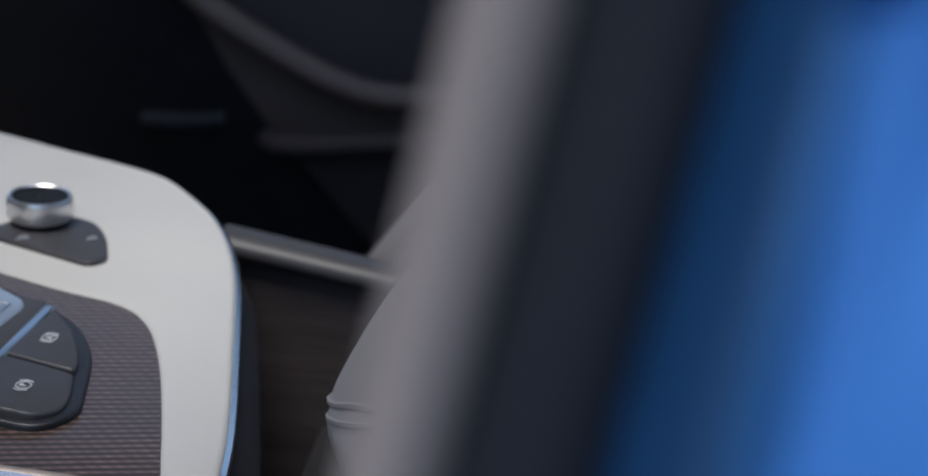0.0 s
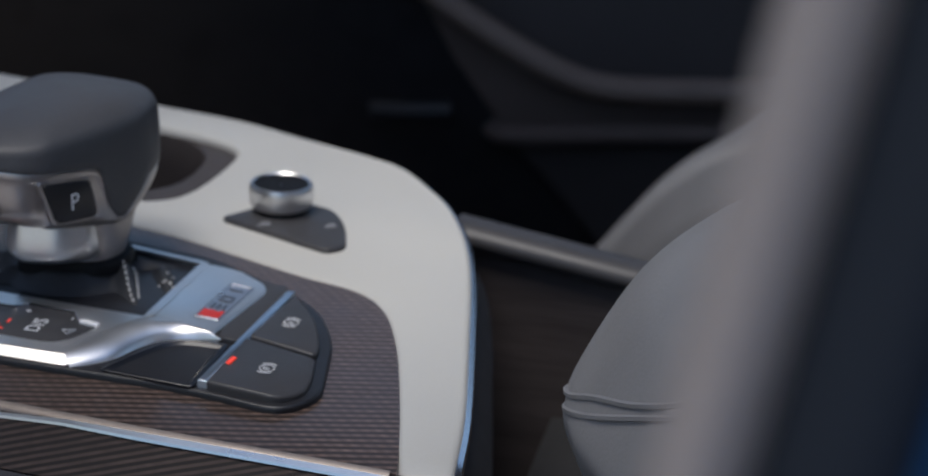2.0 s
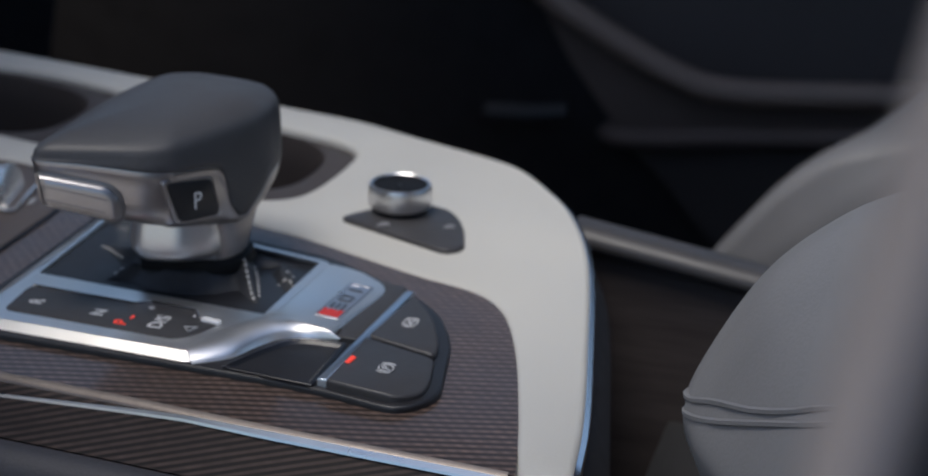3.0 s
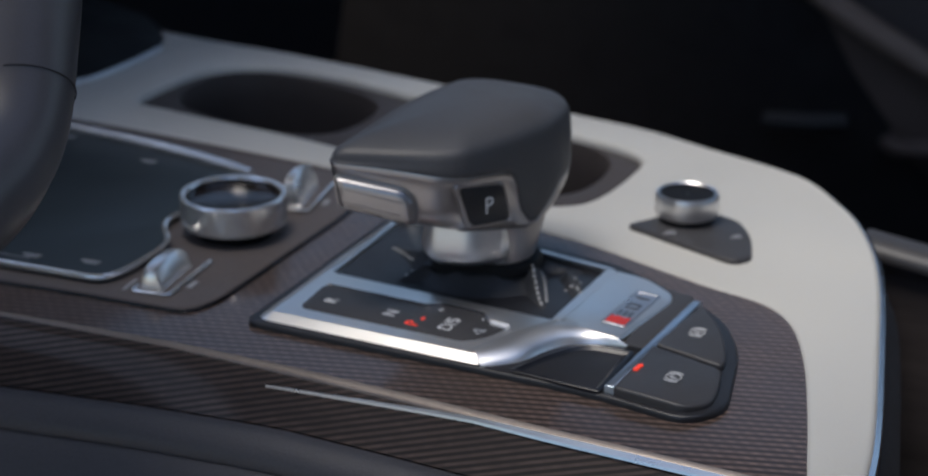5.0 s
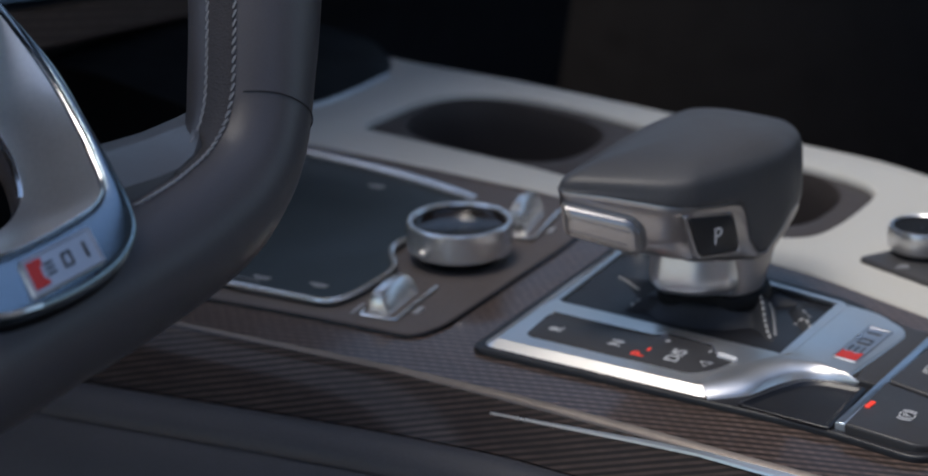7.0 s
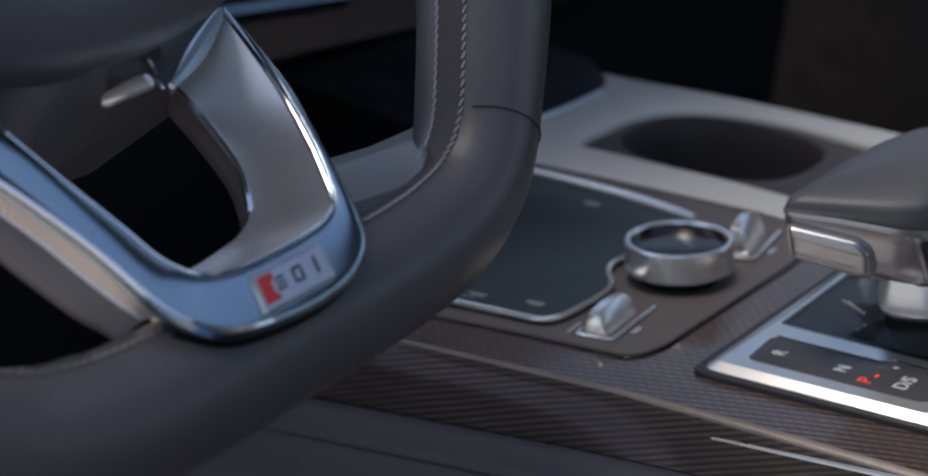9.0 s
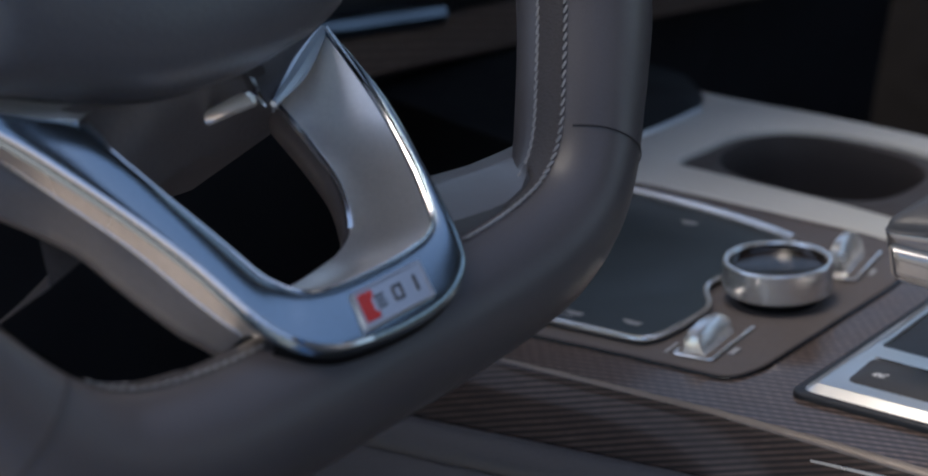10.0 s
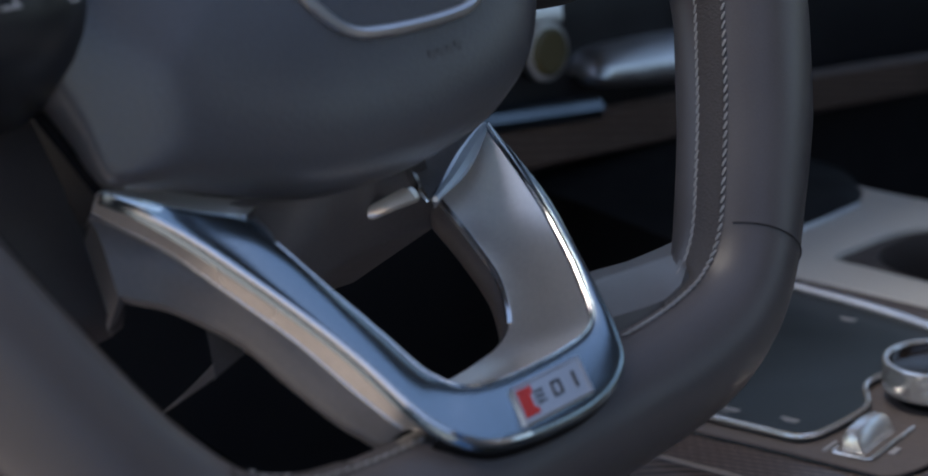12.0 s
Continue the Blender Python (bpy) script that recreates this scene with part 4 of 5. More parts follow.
def steering_wheel():
    w = thing("steering_wheel", "flat-bottomed leather steering wheel with a chrome lower spoke", "steering wheel", WO)
    fr = rim_frames()
    rings = [[rim_point(c, o, a) for a in range(0, 360, 15)] for c, o in fr]
    rim = part("rim", loft(rings, closed_path=True), RIMLEATHER, w, "grey-brown leather rim", 60)
    n = len(fr)
    for side in (1, -1):
        idx = [i % n for i in (range(14, 76) if side == 1 else range(n - 14, n - 76, -1))]
        band = [[rim_point(fr[i][0], fr[i][1], a, 0.0005) for a in (10, 16, 22, 28, 34)] for i in idx[2:]]
        part("grip_band", loft(band, False), SUEDE, rim, "dark perforated band between the seams", 60)
        for a in (9, 36):
            k = idx[7:] if a == 9 else [(idx[0] - side * j) % n for j in (4, 3, 2, 1)] + idx
            if side == -1:
                k = k[:24]
            one, two = ([rim_point(fr[i][0], fr[i][1], a + d, 0.0005) for i in k] for d in (-1.6, 1.6))
            part("stitches", slanted_row(one, two, 0.0029, 0.00042), THREAD, rim)
        seam = [rim_point(fr[idx[20]][0], fr[idx[20]][1], a, 0.0002) for a in range(46, 200, 8)]
        part("seam", tube(seam, 0.00022, 5), SUEDE, rim)
    # rounded leather shoulder behind the lower corner of the rim
    deep = [(0.060, 0.0290), (0.0677, 0.0281), (0.0751, 0.0276), (0.0826, 0.0271), (0.0934, 0.0273), (0.1023, 0.0276), (0.1066, 0.0286)]
    half = [(0.052, 0.0232), (0.0594, 0.0229), (0.0670, 0.0229), (0.0745, 0.0226), (0.0848, 0.0224), (0.0931, 0.0227), (0.0984, 0.0245)]
    near = [(0.036, 0.0130), (0.0437, 0.0120), (0.0520, 0.0115), (0.0594, 0.0110), (0.0669, 0.0110), (0.0748, 0.0130), (0.0802, 0.0170)]
    part("rim_shoulder", loft([[on_rim(a[0], a[1] - 0.012, -0.040), on_rim(a[0], a[1] - 0.001, -0.0360), on_rim(*a, -0.034), on_rim(*b, -0.026), on_rim(*c, -0.012), on_rim(c[0], c[1] - 0.01, -0.014)] for a, b, c in zip(deep, half, near)], False), RIMLEATHER, rim, "smooth leather shoulder", 60)
    # lower V spoke: outer edge, inner edge (across, up, rise) from one tip to the other
    O = [(-0.0664, 0.0985, -0.0030), (-0.0650, 0.0930, -0.0006), (-0.0608, 0.0852, 0), (-0.0560, 0.0757, 0), (-0.0507, 0.0628, 0), (-0.0444, 0.0460, 0), (-0.0394, 0.0290, 0), (-0.0362, 0.0105, 0), (-0.0332, 0.0018, 0), (-0.0286, -0.0040, 0), (-0.0222, -0.0076, 0),
         (-0.0121, -0.0092, 0), (0.0, -0.0096, 0), (0.0110, -0.0088, 0), (0.0215, -0.0062, 0), (0.0298, -0.0015, 0), (0.0345, 0.0045, 0), (0.0385, 0.0130, 0), (0.0460, 0.0330, -0.0004), (0.0566, 0.0590, -0.003), (0.0622, 0.0895, -0.006)]
    I = [(-0.0668, 0.0965, -0.0022), (-0.0608, 0.0890, 0.0005), (-0.0489, 0.0807, 0.0008), (-0.0380, 0.0757, 0.0010), (-0.0357, 0.0661, 0.0008), (-0.0304, 0.0491, -0.0010), (-0.0248, 0.0322, -0.0030), (-0.0226, 0.0212, -0.0032), (-0.0208, 0.0156, -0.0022), (-0.0190, 0.0114, -0.0008), (-0.0150, 0.0093, -0.0004),
         (-0.0070, 0.0080, -0.0002), (0.0040, 0.0082, 0), (0.0150, 0.0092, 0), (0.0245, 0.0108, 0), (0.0306, 0.0137, 0), (0.0342, 0.0178, 0), (0.0372, 0.0235, -0.0002), (0.0428, 0.0350, -0.0008), (0.0526, 0.0590, -0.003), (0.0612, 0.0885, -0.006)]
    back = [(0.0020, 0.0295, -0.030), (0.0050, 0.0293, -0.030), (0.0076, 0.0294, -0.030), (0.0130, 0.0300, -0.030), (0.0200, 0.0312, -0.030), (0.0282, 0.0326, -0.029), (0.0330, 0.0352, -0.026), (0.0352, 0.0400, -0.023), (0.0380, 0.0490, -0.021), (0.0394, 0.0640, -0.020), (0.0402, 0.0785, -0.020)]
    O3, I3 = spline([Vector(p) for p in O], 5), spline([Vector(p) for p in I], 5)
    P = lambda v, dh=0.0: on_spoke(v.x, v.y, v.z + dh)
    front = []
    for i, (a, b) in enumerate(zip(O3, I3)):
        crown = 0.0011 + 0.0010 * min(1.0, max(0.0, (42 - i) / 30)) * min(1.0, i / 6)
        front.append([P(a, -0.0030), P(a, -0.0012), P(a.lerp(b, 0.03), -0.0004)] + [P(a.lerp(b, f), crown * d) for f, d in ((0.09, 0.22), (0.20, 0.50), (0.32, 0.74), (0.45, 0.92), (0.6, 1.0), (0.75, 0.88), (0.88, 0.55), (0.96, 0.2))] + [P(b, -0.0006), P(b, -0.0016)])
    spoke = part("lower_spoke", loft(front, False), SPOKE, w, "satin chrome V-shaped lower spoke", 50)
    # Fine tubes added along the spoke's edges as drawn highlights.
    part("edge_glint", tube([P(a.lerp(b, 0.05), 0.0) for a, b in zip(O3, I3)][4:56], 0.00075, 6), CHROME, spoke, "chrome tube standing in for an edge highlight")
    part("edge_glint", tube([P(b, 0.0001) for b in I3[10:]], 0.0004, 6), CHROME, spoke, "chrome tube standing in for an edge highlight")
    # hollow inner wall, from the inner edge down to a thin rear line
    B3 = spline([Vector(v) for v in back], 5)
    I4 = spline([Vector(p) for p in I[10:]], 5)
    steep = [(0.08, 0.14), (0.22, 0.32), (0.38, 0.52), (0.56, 0.70), (0.72, 0.84), (0.88, 0.94), (1.0, 1.0)]
    hollow = [(0.10, 0.15), (0.24, 0.36), (0.42, 0.60), (0.58, 0.77), (0.72, 0.87), (0.86, 0.94), (1.0, 1.0)]
    wall = []
    for i, (a, b) in enumerate(zip(I4, B3)):
        k = min(1.0, max(0.0, (i - 18) / 14))
        ring = [P(a, -0.0012)]
        for (f0, g0), (f1, g1) in zip(steep, hollow):
            f, g = f0 + (f1 - f0) * k, g0 + (g1 - g0) * k
            ring.append(on_spoke(a.x + (b.x - a.x) * f, a.y + (b.y - a.y) * f, a.z - 0.0012 + (b.z - a.z + 0.0012) * g))
        wall.append(ring)
    part("spoke_inner_wall", loft(wall, False), SPOKEWALL, spoke, "inner wall in a lit copy of the spoke metal", 60)
    part("rear_line", tube([P(b) for b in B3[31:]], 0.0011, 6), CHROMESOFT, spoke, "thin metal edge")
    part("rear_frame", loft([[P(b + Vector((dp, dq, dh))) for dp, dq, dh in ((0, 0, 0.0002), (-0.0010, 0.0001, -0.0012), (-0.0014, -0.0002, -0.0040), (-0.0006, -0.0006, -0.0075), (0.0006, -0.0010, -0.0100), (0.0020, -0.0010, -0.0115))] for b in B3], False), SKIRT, spoke, "dark rear frame", 60)
    I5 = spline([Vector(p) for p in I[2:11]], 4)
    part("spoke_inner_wall", loft([[P(b, -0.0012), P(b + Vector((0.002, 0, 0)), -0.006), P(b + Vector((0.003, 0, 0)), -0.022)] for b in I5], False), SPOKEWALL, spoke, "", 60)
    # bevelled side and grey flank of the arm, down to the rim
    D3 = spline([Vector((p, q, -0.010)) for p, q in ((-0.0668, 0.0990), (-0.0627, 0.0930), (-0.0587, 0.0870), (-0.0541, 0.0787), (-0.0478, 0.0612), (-0.0418, 0.0438), (-0.0375, 0.0245), (-0.0348, 0.0150), (-0.0335, 0.0108))], 5)
    F3 = spline([Vector((p, q, -0.020)) for p, q in ((-0.0680, 0.0802), (-0.0645, 0.0773), (-0.0608, 0.0748), (-0.0566, 0.0704), (-0.0479, 0.0563), (-0.0440, 0.0405), (-0.0395, 0.0250), (-0.0360, 0.0180), (-0.0340, 0.0130))], 5)
    side = [[P(a, -0.0008), P(a.lerp(d, 0.12), -0.0003), P(a.lerp(d, 0.5), 0.0006), P(a.lerp(d, 0.92), 0.0003), P(d, -0.0004)] for a, d in zip(O3, D3)]
    side.insert(0, [v + SU * 0.0004 - SN * 0.007 for v in side[0]])
    part("spoke_bevel", loft(side, False), BEVEL, spoke, "bevel in a warm-lit copy of the spoke metal", 60)
    # Another added highlight tube, between bevel and flank.
    part("edge_glint", tube([P(d, 0.0002) for d in D3[:40]], 0.0004, 6), CHROMESOFT, spoke, "thin tube standing in for a highlight")
    flank = [[P(d, -0.0003), P(d + Vector((-0.0002, 0, 0)), -0.0014), P(d.lerp(f, 0.25), 0.0004), P(d.lerp(f, 0.5), 0.0007), P(d.lerp(f, 0.75), 0.0005), P(f), P(f + Vector((0.001, 0.001, 0)), -0.0012), P(f + Vector((0.004, 0.002, 0)), -0.006)] for d, f in zip(D3, F3)]
    flank.insert(0, [v + LAT * 0.0010 - SN * 0.0010 for v in flank[0]])
    flank.insert(0, [v + LAT * 0.0010 - SN * 0.0140 for v in flank[1]])
    part("spoke_side_cover", loft(flank, False), FLANK, spoke, "grey plastic flank", 60)
    part("spoke_outer_wall", loft([[P(a, -0.0028), P(a, -0.016), P(a + Vector((-0.004, 0, 0)), -0.02)] for a in O3[40:]], False), DEEP, spoke, "", 60)
    # polished bowl under the airbag
    up = spline([Vector((p, q, -0.002)) for p, q in ((-0.0670, 0.0989), (-0.0576, 0.0962), (-0.0478, 0.0921), (-0.0410, 0.0886), (-0.0339, 0.0853), (-0.0268, 0.0819))], 4)
    dn = spline([Vector((p, q, 0.0008)) for p, q in ((-0.0668, 0.0945), (-0.0615, 0.0890), (-0.0558, 0.0844), (-0.0497, 0.0808), (-0.0433, 0.0780), (-0.0382, 0.0768))], 4)
    rings = []
    for i, (a, b) in enumerate(zip(up, dn)):
        k = 0.0016 * math.sin(math.pi * i / (len(up) - 1))
        rings.append([P(a, -0.006), P(a, -0.0006), P(a.lerp(b, 0.06), 0.0004), P(a.lerp(b, 0.25), -k * 0.6), P(a.lerp(b, 0.5), -k), P(a.lerp(b, 0.75), -k), P(a.lerp(b, 0.93), -k * 0.3), P(b, 0.0002)])
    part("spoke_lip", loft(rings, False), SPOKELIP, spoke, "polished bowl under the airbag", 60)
    part("spoke_lip_edge", tube([P(v, 0.0002) for v in dn], [0.0004 + 0.0010 * math.sin(math.pi * i / (len(dn) - 1)) for i in range(len(dn))], 6), CHROME, spoke, "bright edge")
    part("spoke_corner", tube([on_spoke(-0.0391, 0.0768, 0.0008), on_spoke(-0.0370, 0.0745, 0.0014), on_spoke(-0.0362, 0.0698, 0.0014), on_spoke(-0.0361, 0.0655, 0.0010)], [0.0003, 0.0010, 0.0007, 0.0002], 6), DARKMETAL, spoke)
    # tip: ridge coloured with the sky's sheen, dark facet and the plate beside it
    ridge = spline([on_spoke(0.0618, 0.0896, -0.0068), on_spoke(0.0500, 0.0828, -0.0078), on_spoke(0.0380, 0.0762, -0.0080), on_spoke(0.0268, 0.0708, -0.0082)], 4)
    part("spoke_ridge", tube(ridge, [0.0010 + 0.0018 * math.sin(math.pi * min(1, 1.1 * i / (len(ridge) - 1))) for i in range(len(ridge))], 8), RIDGE, spoke, "ridge with its sky sheen in the colour")
    part("spoke_facet", loft([[on_spoke(0.0262, 0.0870, -0.016), on_spoke(0.0266, 0.0838, -0.0100), on_spoke(0.0266, 0.0775, -0.0098), on_spoke(0.0268, 0.0712, -0.0096), on_spoke(0.0280, 0.0704, -0.0120)], [on_spoke(0.0430, 0.0910, -0.014), on_spoke(0.0440, 0.0886, -0.0096), on_spoke(0.0448, 0.0850, -0.0096), on_spoke(0.0455, 0.0806, -0.0098), on_spoke(0.0462, 0.0796, -0.0115)],
                              [on_spoke(0.0612, 0.0930, -0.012), on_spoke(0.0614, 0.0918, -0.0086), on_spoke(0.0616, 0.0908, -0.0084), on_spoke(0.0618, 0.0896, -0.0084), on_spoke(0.0620, 0.0885, -0.012)]], False), FLANK, spoke, "brown-grey facet at the tip", 60)
    bridge = [[on_spoke(p0, q0, h - 0.0010), on_spoke(0.7 * p0 + 0.3 * p1, 0.7 * q0 + 0.3 * q1, h), on_spoke(0.3 * p0 + 0.7 * p1, 0.3 * q0 + 0.7 * q1, h), on_spoke(p1, q1, h - 0.0008), on_spoke(p1 + 0.001, q1 + 0.0004, h - 0.0030), on_spoke(p0 + 0.001, q0 + 0.0010, h - 0.0050)]
              for p0, q0, p1, q1, h in ((0.009, 0.079, 0.0105, 0.0755, -0.0130), (0.0125, 0.0768, 0.0135, 0.0728, -0.0080), (0.0159, 0.0747, 0.0163, 0.0698, -0.0030), (0.0189, 0.0755, 0.0191, 0.0706, -0.0040))]
    part("spoke_bridge", loft(bridge), SPOKELIP, spoke, "small warm satin bridge", 50)
    part("spoke_stud", tube([on_spoke(0.0256, 0.0836, -0.0078), on_spoke(0.0243, 0.0790, -0.0066), on_spoke(0.0233, 0.0745, -0.0070), on_spoke(0.0236, 0.0705, -0.0078)], [0.0005, 0.0016, 0.0011, 0.0005], 6), CHROME, spoke)
    # badge
    m = Matrix.Translation(on_spoke(0.0017, -0.0009, 0.0012)) @ frame_of(None, LAT + 0.045 * SU, SU) @ Matrix(((1, 0.45, 0, 0), (0, 1.05, 0, 0), (0, 0, 1, 0), (0, 0, 0, 1)))
    part("badge", placed(slab(rounded([(-0.0128, -0.0052), (0.0128, -0.0052), (0.0128, 0.0052), (-0.0128, 0.0052)], 0.0006), [(0, -0.0008), (0, 0.0006), (0.0003, 0.0010), (0.0008, 0.0010), (0.0010, 0.0006)]), m), BADGEFACE, spoke, "small silver badge with a red corner")
    part("badge_mark", placed(slab([(-0.0120, -0.0036), (-0.0065, -0.0036), (-0.0068, -0.0022), (-0.0078, -0.0018), (-0.0078, 0.0012), (-0.0066, 0.0018), (-0.0066, 0.0036), (-0.0120, 0.0036)], [(0, 0.0005), (0, 0.0009)]), m), RED, spoke, "red badge corner")
    for bar in ((-0.0048, 0.0014, 0.0030, 0.0005), (-0.0048, 0.0, 0.0030, 0.0005), (-0.0048, -0.0014, 0.0030, 0.0005), (0.0016, 0.0017, 0.0032, 0.0005), (0.0016, -0.0017, 0.0032, 0.0005), (0.0002, 0, 0.0005, 0.0029), (0.0030, 0, 0.0005, 0.0029), (0.0084, 0.0, 0.0007, 0.0042)):
        part("badge_mark", placed(bars([bar], 0.0003), m @ pose(0, 0, 0.0007)), GREY, spoke)
    # hub
    def dome(cx, cy, a, b, n0, depth, el=2.6, er=2.6, k=40, start=0.0):
        rings = []
        for j in range(13):
            f = start + (1 - start) * math.sin(math.pi / 2 * j / 12)
            s = (1 - f ** 2.6) ** (1 / 2.6) if j < 12 else 0.02
            ring = []
            for i in range(k):
                x, y = math.cos(2 * math.pi * i / k), math.sin(2 * math.pi * i / k)
                e = er if x > 0 else el
                ring.append(on_rim(cx + s * a * math.copysign(abs(x) ** (2 / e), x), cy + s * b * math.copysign(abs(y) ** (2 / e), y), n0 + depth * f))
            rings.append(ring)
        return loft(rings)
    brim = spline([(-0.0960, 0.1650), (-0.0920, 0.1450), (-0.0822, 0.1135), (-0.0780, 0.1007), (-0.0752, 0.0885), (-0.0705, 0.0852), (-0.0569, 0.0811), (-0.0423, 0.0762), (-0.0261, 0.0710), (-0.0100, 0.0688), (0.0132, 0.0695), (0.0275, 0.0720), (0.0400, 0.0748), (0.0516, 0.0795),
                   (0.0640, 0.0870), (0.0726, 0.0961), (0.0800, 0.1080), (0.0860, 0.1300), (0.0880, 0.1600), (0.0800, 0.2000), (0.0500, 0.2350), (0.0, 0.2450), (-0.0500, 0.2350), (-0.0820, 0.2000)], 4, True)
    heart = Vector((0.0, 0.158))

    def swell(x, y, f):
        # a dome, cut off on its lower outer side by a flat sloping face
        a = -0.024 + 0.026 * max(0.0, 1 - f ** 2.8) ** (1 / 2.8)
        b = -0.006 + 0.8 * ((x + 0.0553) * 0.846 + (y - 0.0926) * 0.533)
        k = 0.0014
        return a if b - a > 0.02 else -k * math.log(math.exp(-a / k) + math.exp(-b / k))
    rings = [[on_rim(heart.x + (p.x - heart.x) * f, heart.y + (p.y - heart.y) * f, n) for p in brim] for f, n in ((0.90, -0.0310), (0.97, -0.0295), (0.992, -0.0272))]
    for f in (0.999, 0.99, 0.975, 0.955, 0.93, 0.905, 0.88, 0.85, 0.82, 0.78, 0.74, 0.70, 0.65, 0.6, 0.55, 0.44, 0.32, 0.18, 0.03):
        ring = [heart + (p - heart) * f for p in brim]
        rings.append([on_rim(v.x, v.y, swell(v.x, v.y, f)) for v in ring])
    hub = part("airbag_cover", loft(rings), HUB, w, "smooth black leather airbag cover", 60)
    emblem = [(-0.040, 0.155), (-0.0240, 0.1160), (-0.0185, 0.1065), (-0.0135, 0.1012), (-0.0065, 0.0988), (0.0080, 0.0982), (0.0240, 0.0990), (0.0335, 0.1012), (0.0395, 0.1065), (0.047, 0.125), (0.056, 0.155), (0.045, 0.190), (0.008, 0.197), (-0.030, 0.190)]

    def on_hub(x, y, lift=0.0):
        d = Vector((x, y)) - heart
        reach = max(brim, key=lambda p: (p - heart).normalized().dot(d.normalized()))
        return on_rim(x, y, swell(x, y, d.length / (reach - heart).length) + lift)
    part("emblem_frame", tube([on_hub(x + 0.0057, y + 0.002, 0.0006) for x, y in spline(emblem, 5, True)], 0.0017, 8, True), SATIN, hub, "plain chrome emblem outline")
    for k in range(4):
        part("embossed_mark", placed(bars([(0, 0, 0.0022, 0.0026)], 0.0002), Matrix.Translation(on_hub(0.0187 + 0.0034 * k, 0.0920 + 0.0003 * k, 0.0)) @ frame_of(None, LAT, RU + RN * 0.45)), HUB, hub)
    # dark lining from under the airbag cover back to the arched opening
    top = spline([on_rim(*v) for v in ((-0.0460, 0.0765, -0.046), (-0.0339, 0.0765, -0.032), (-0.0184, 0.0735, -0.030), (-0.0066, 0.0728, -0.030), (0.0088, 0.0742, -0.030), (0.0219, 0.0775, -0.032), (0.0300, 0.0790, -0.034))], 5)
    arch = spline([on_spoke(*v) for v in ((-0.0480, 0.0580, -0.036), (-0.0300, 0.0625, -0.032), (-0.0150, 0.0682, -0.030), (-0.0014, 0.0728, -0.030), (0.0110, 0.0756, -0.030), (0.0250, 0.0768, -0.030), (0.0420, 0.0770, -0.030))], 5)
    inner = RN * -0.045
    part("hub_skirt", loft([[a, a.lerp(b, 0.12) + SN * 0.0010, a.lerp(b, 0.45) + SN * 0.0016, a.lerp(b, 0.8) + SN * 0.0010, a.lerp(b, 0.95) + SN * 0.0002, b, b + inner] for a, b in zip(top, arch)], False), SKIRT, w, "dark lining under the airbag cover", 60)
    # dark panel that joins the cover to the rim beside the arm
    edge = [on_rim(*v) for v in ((-0.0860, 0.1450, -0.040), (-0.0800, 0.1190, -0.036), (-0.0720, 0.1000, -0.046), (-0.0660, 0.0885, -0.056), (-0.0620, 0.0770, -0.059), (-0.0610, 0.0640, -0.061))]
    outer = [on_rim(*v) for v in ((-0.1500, 0.1450, -0.034), (-0.1450, 0.1190, -0.034), (-0.1380, 0.0960, -0.038), (-0.1300, 0.0800, -0.044), (-0.1230, 0.0720, -0.049), (-0.1150, 0.0655, -0.053))]
    e5, o5 = spline(edge, 5), spline(outer, 5)
    part("side_panel", loft([[a, a.lerp(b, 0.3) + RN * 0.001, a.lerp(b, 0.6) + RN * 0.001, b] for a, b in zip(e5, o5)] + [[a + RN * d + RU * u for a in (e5[-1], e5[-1].lerp(o5[-1], 0.3), e5[-1].lerp(o5[-1], 0.6), o5[-1])] for d, u in ((-0.004, -0.003), (-0.012, -0.003), (-0.04, 0.0))], False), SIDELINING, w, "dark panel between cover and rim", 60)
    for s in (1, -1):
        arm = part("side_spoke", dome(s * 0.1000, 0.1430, 0.0400, 0.0370, -0.030, 0.036, 2.4, 2.4), PODBLACK, w, "dark side spoke with control buttons", 60)
        for x, y, marks in ((0.0806, 0.1215, ((0, 0, 0.0024, 0.0006), (0.0010, 0.0010, 0.0006, 0.0022), (0, 0.0022, 0.0026, 0.0006), (-0.0006, 0.0011, 0.0018, 0.0005))), (0.0965, 0.1225, ((0, 0, 0.0050, 0.0008), (0.0016, 0.0012, 0.0008, 0.0026)))):
            for bar in marks:
                part("icon", placed(bars([bar]), Matrix.Translation(on_rim(s * x, y, 0.0050)) @ frame_of(None, LAT, RU)), DIMINK, arm)
    part("hub_seam", tube([on_rim(-0.092, 0.150, -0.034), on_rim(-0.0822, 0.1115, -0.0285), on_rim(-0.0783, 0.0997, -0.0285), on_rim(-0.0742, 0.0865, -0.0290)], 0.0013, 6), GLOSS, hub, "dark panel gap")
    part("column_cover", loft([[on_rim(0.05 * math.cos(a) * f, 0.14 + 0.05 * math.sin(a) * f, n) for a in [2 * math.pi * i / 24 for i in range(24)]] for f, n in ((0.9, -0.09), (1.0, -0.12), (1.1, -0.30))]), DEEP, w, "black steering column cover")


steering_wheel()


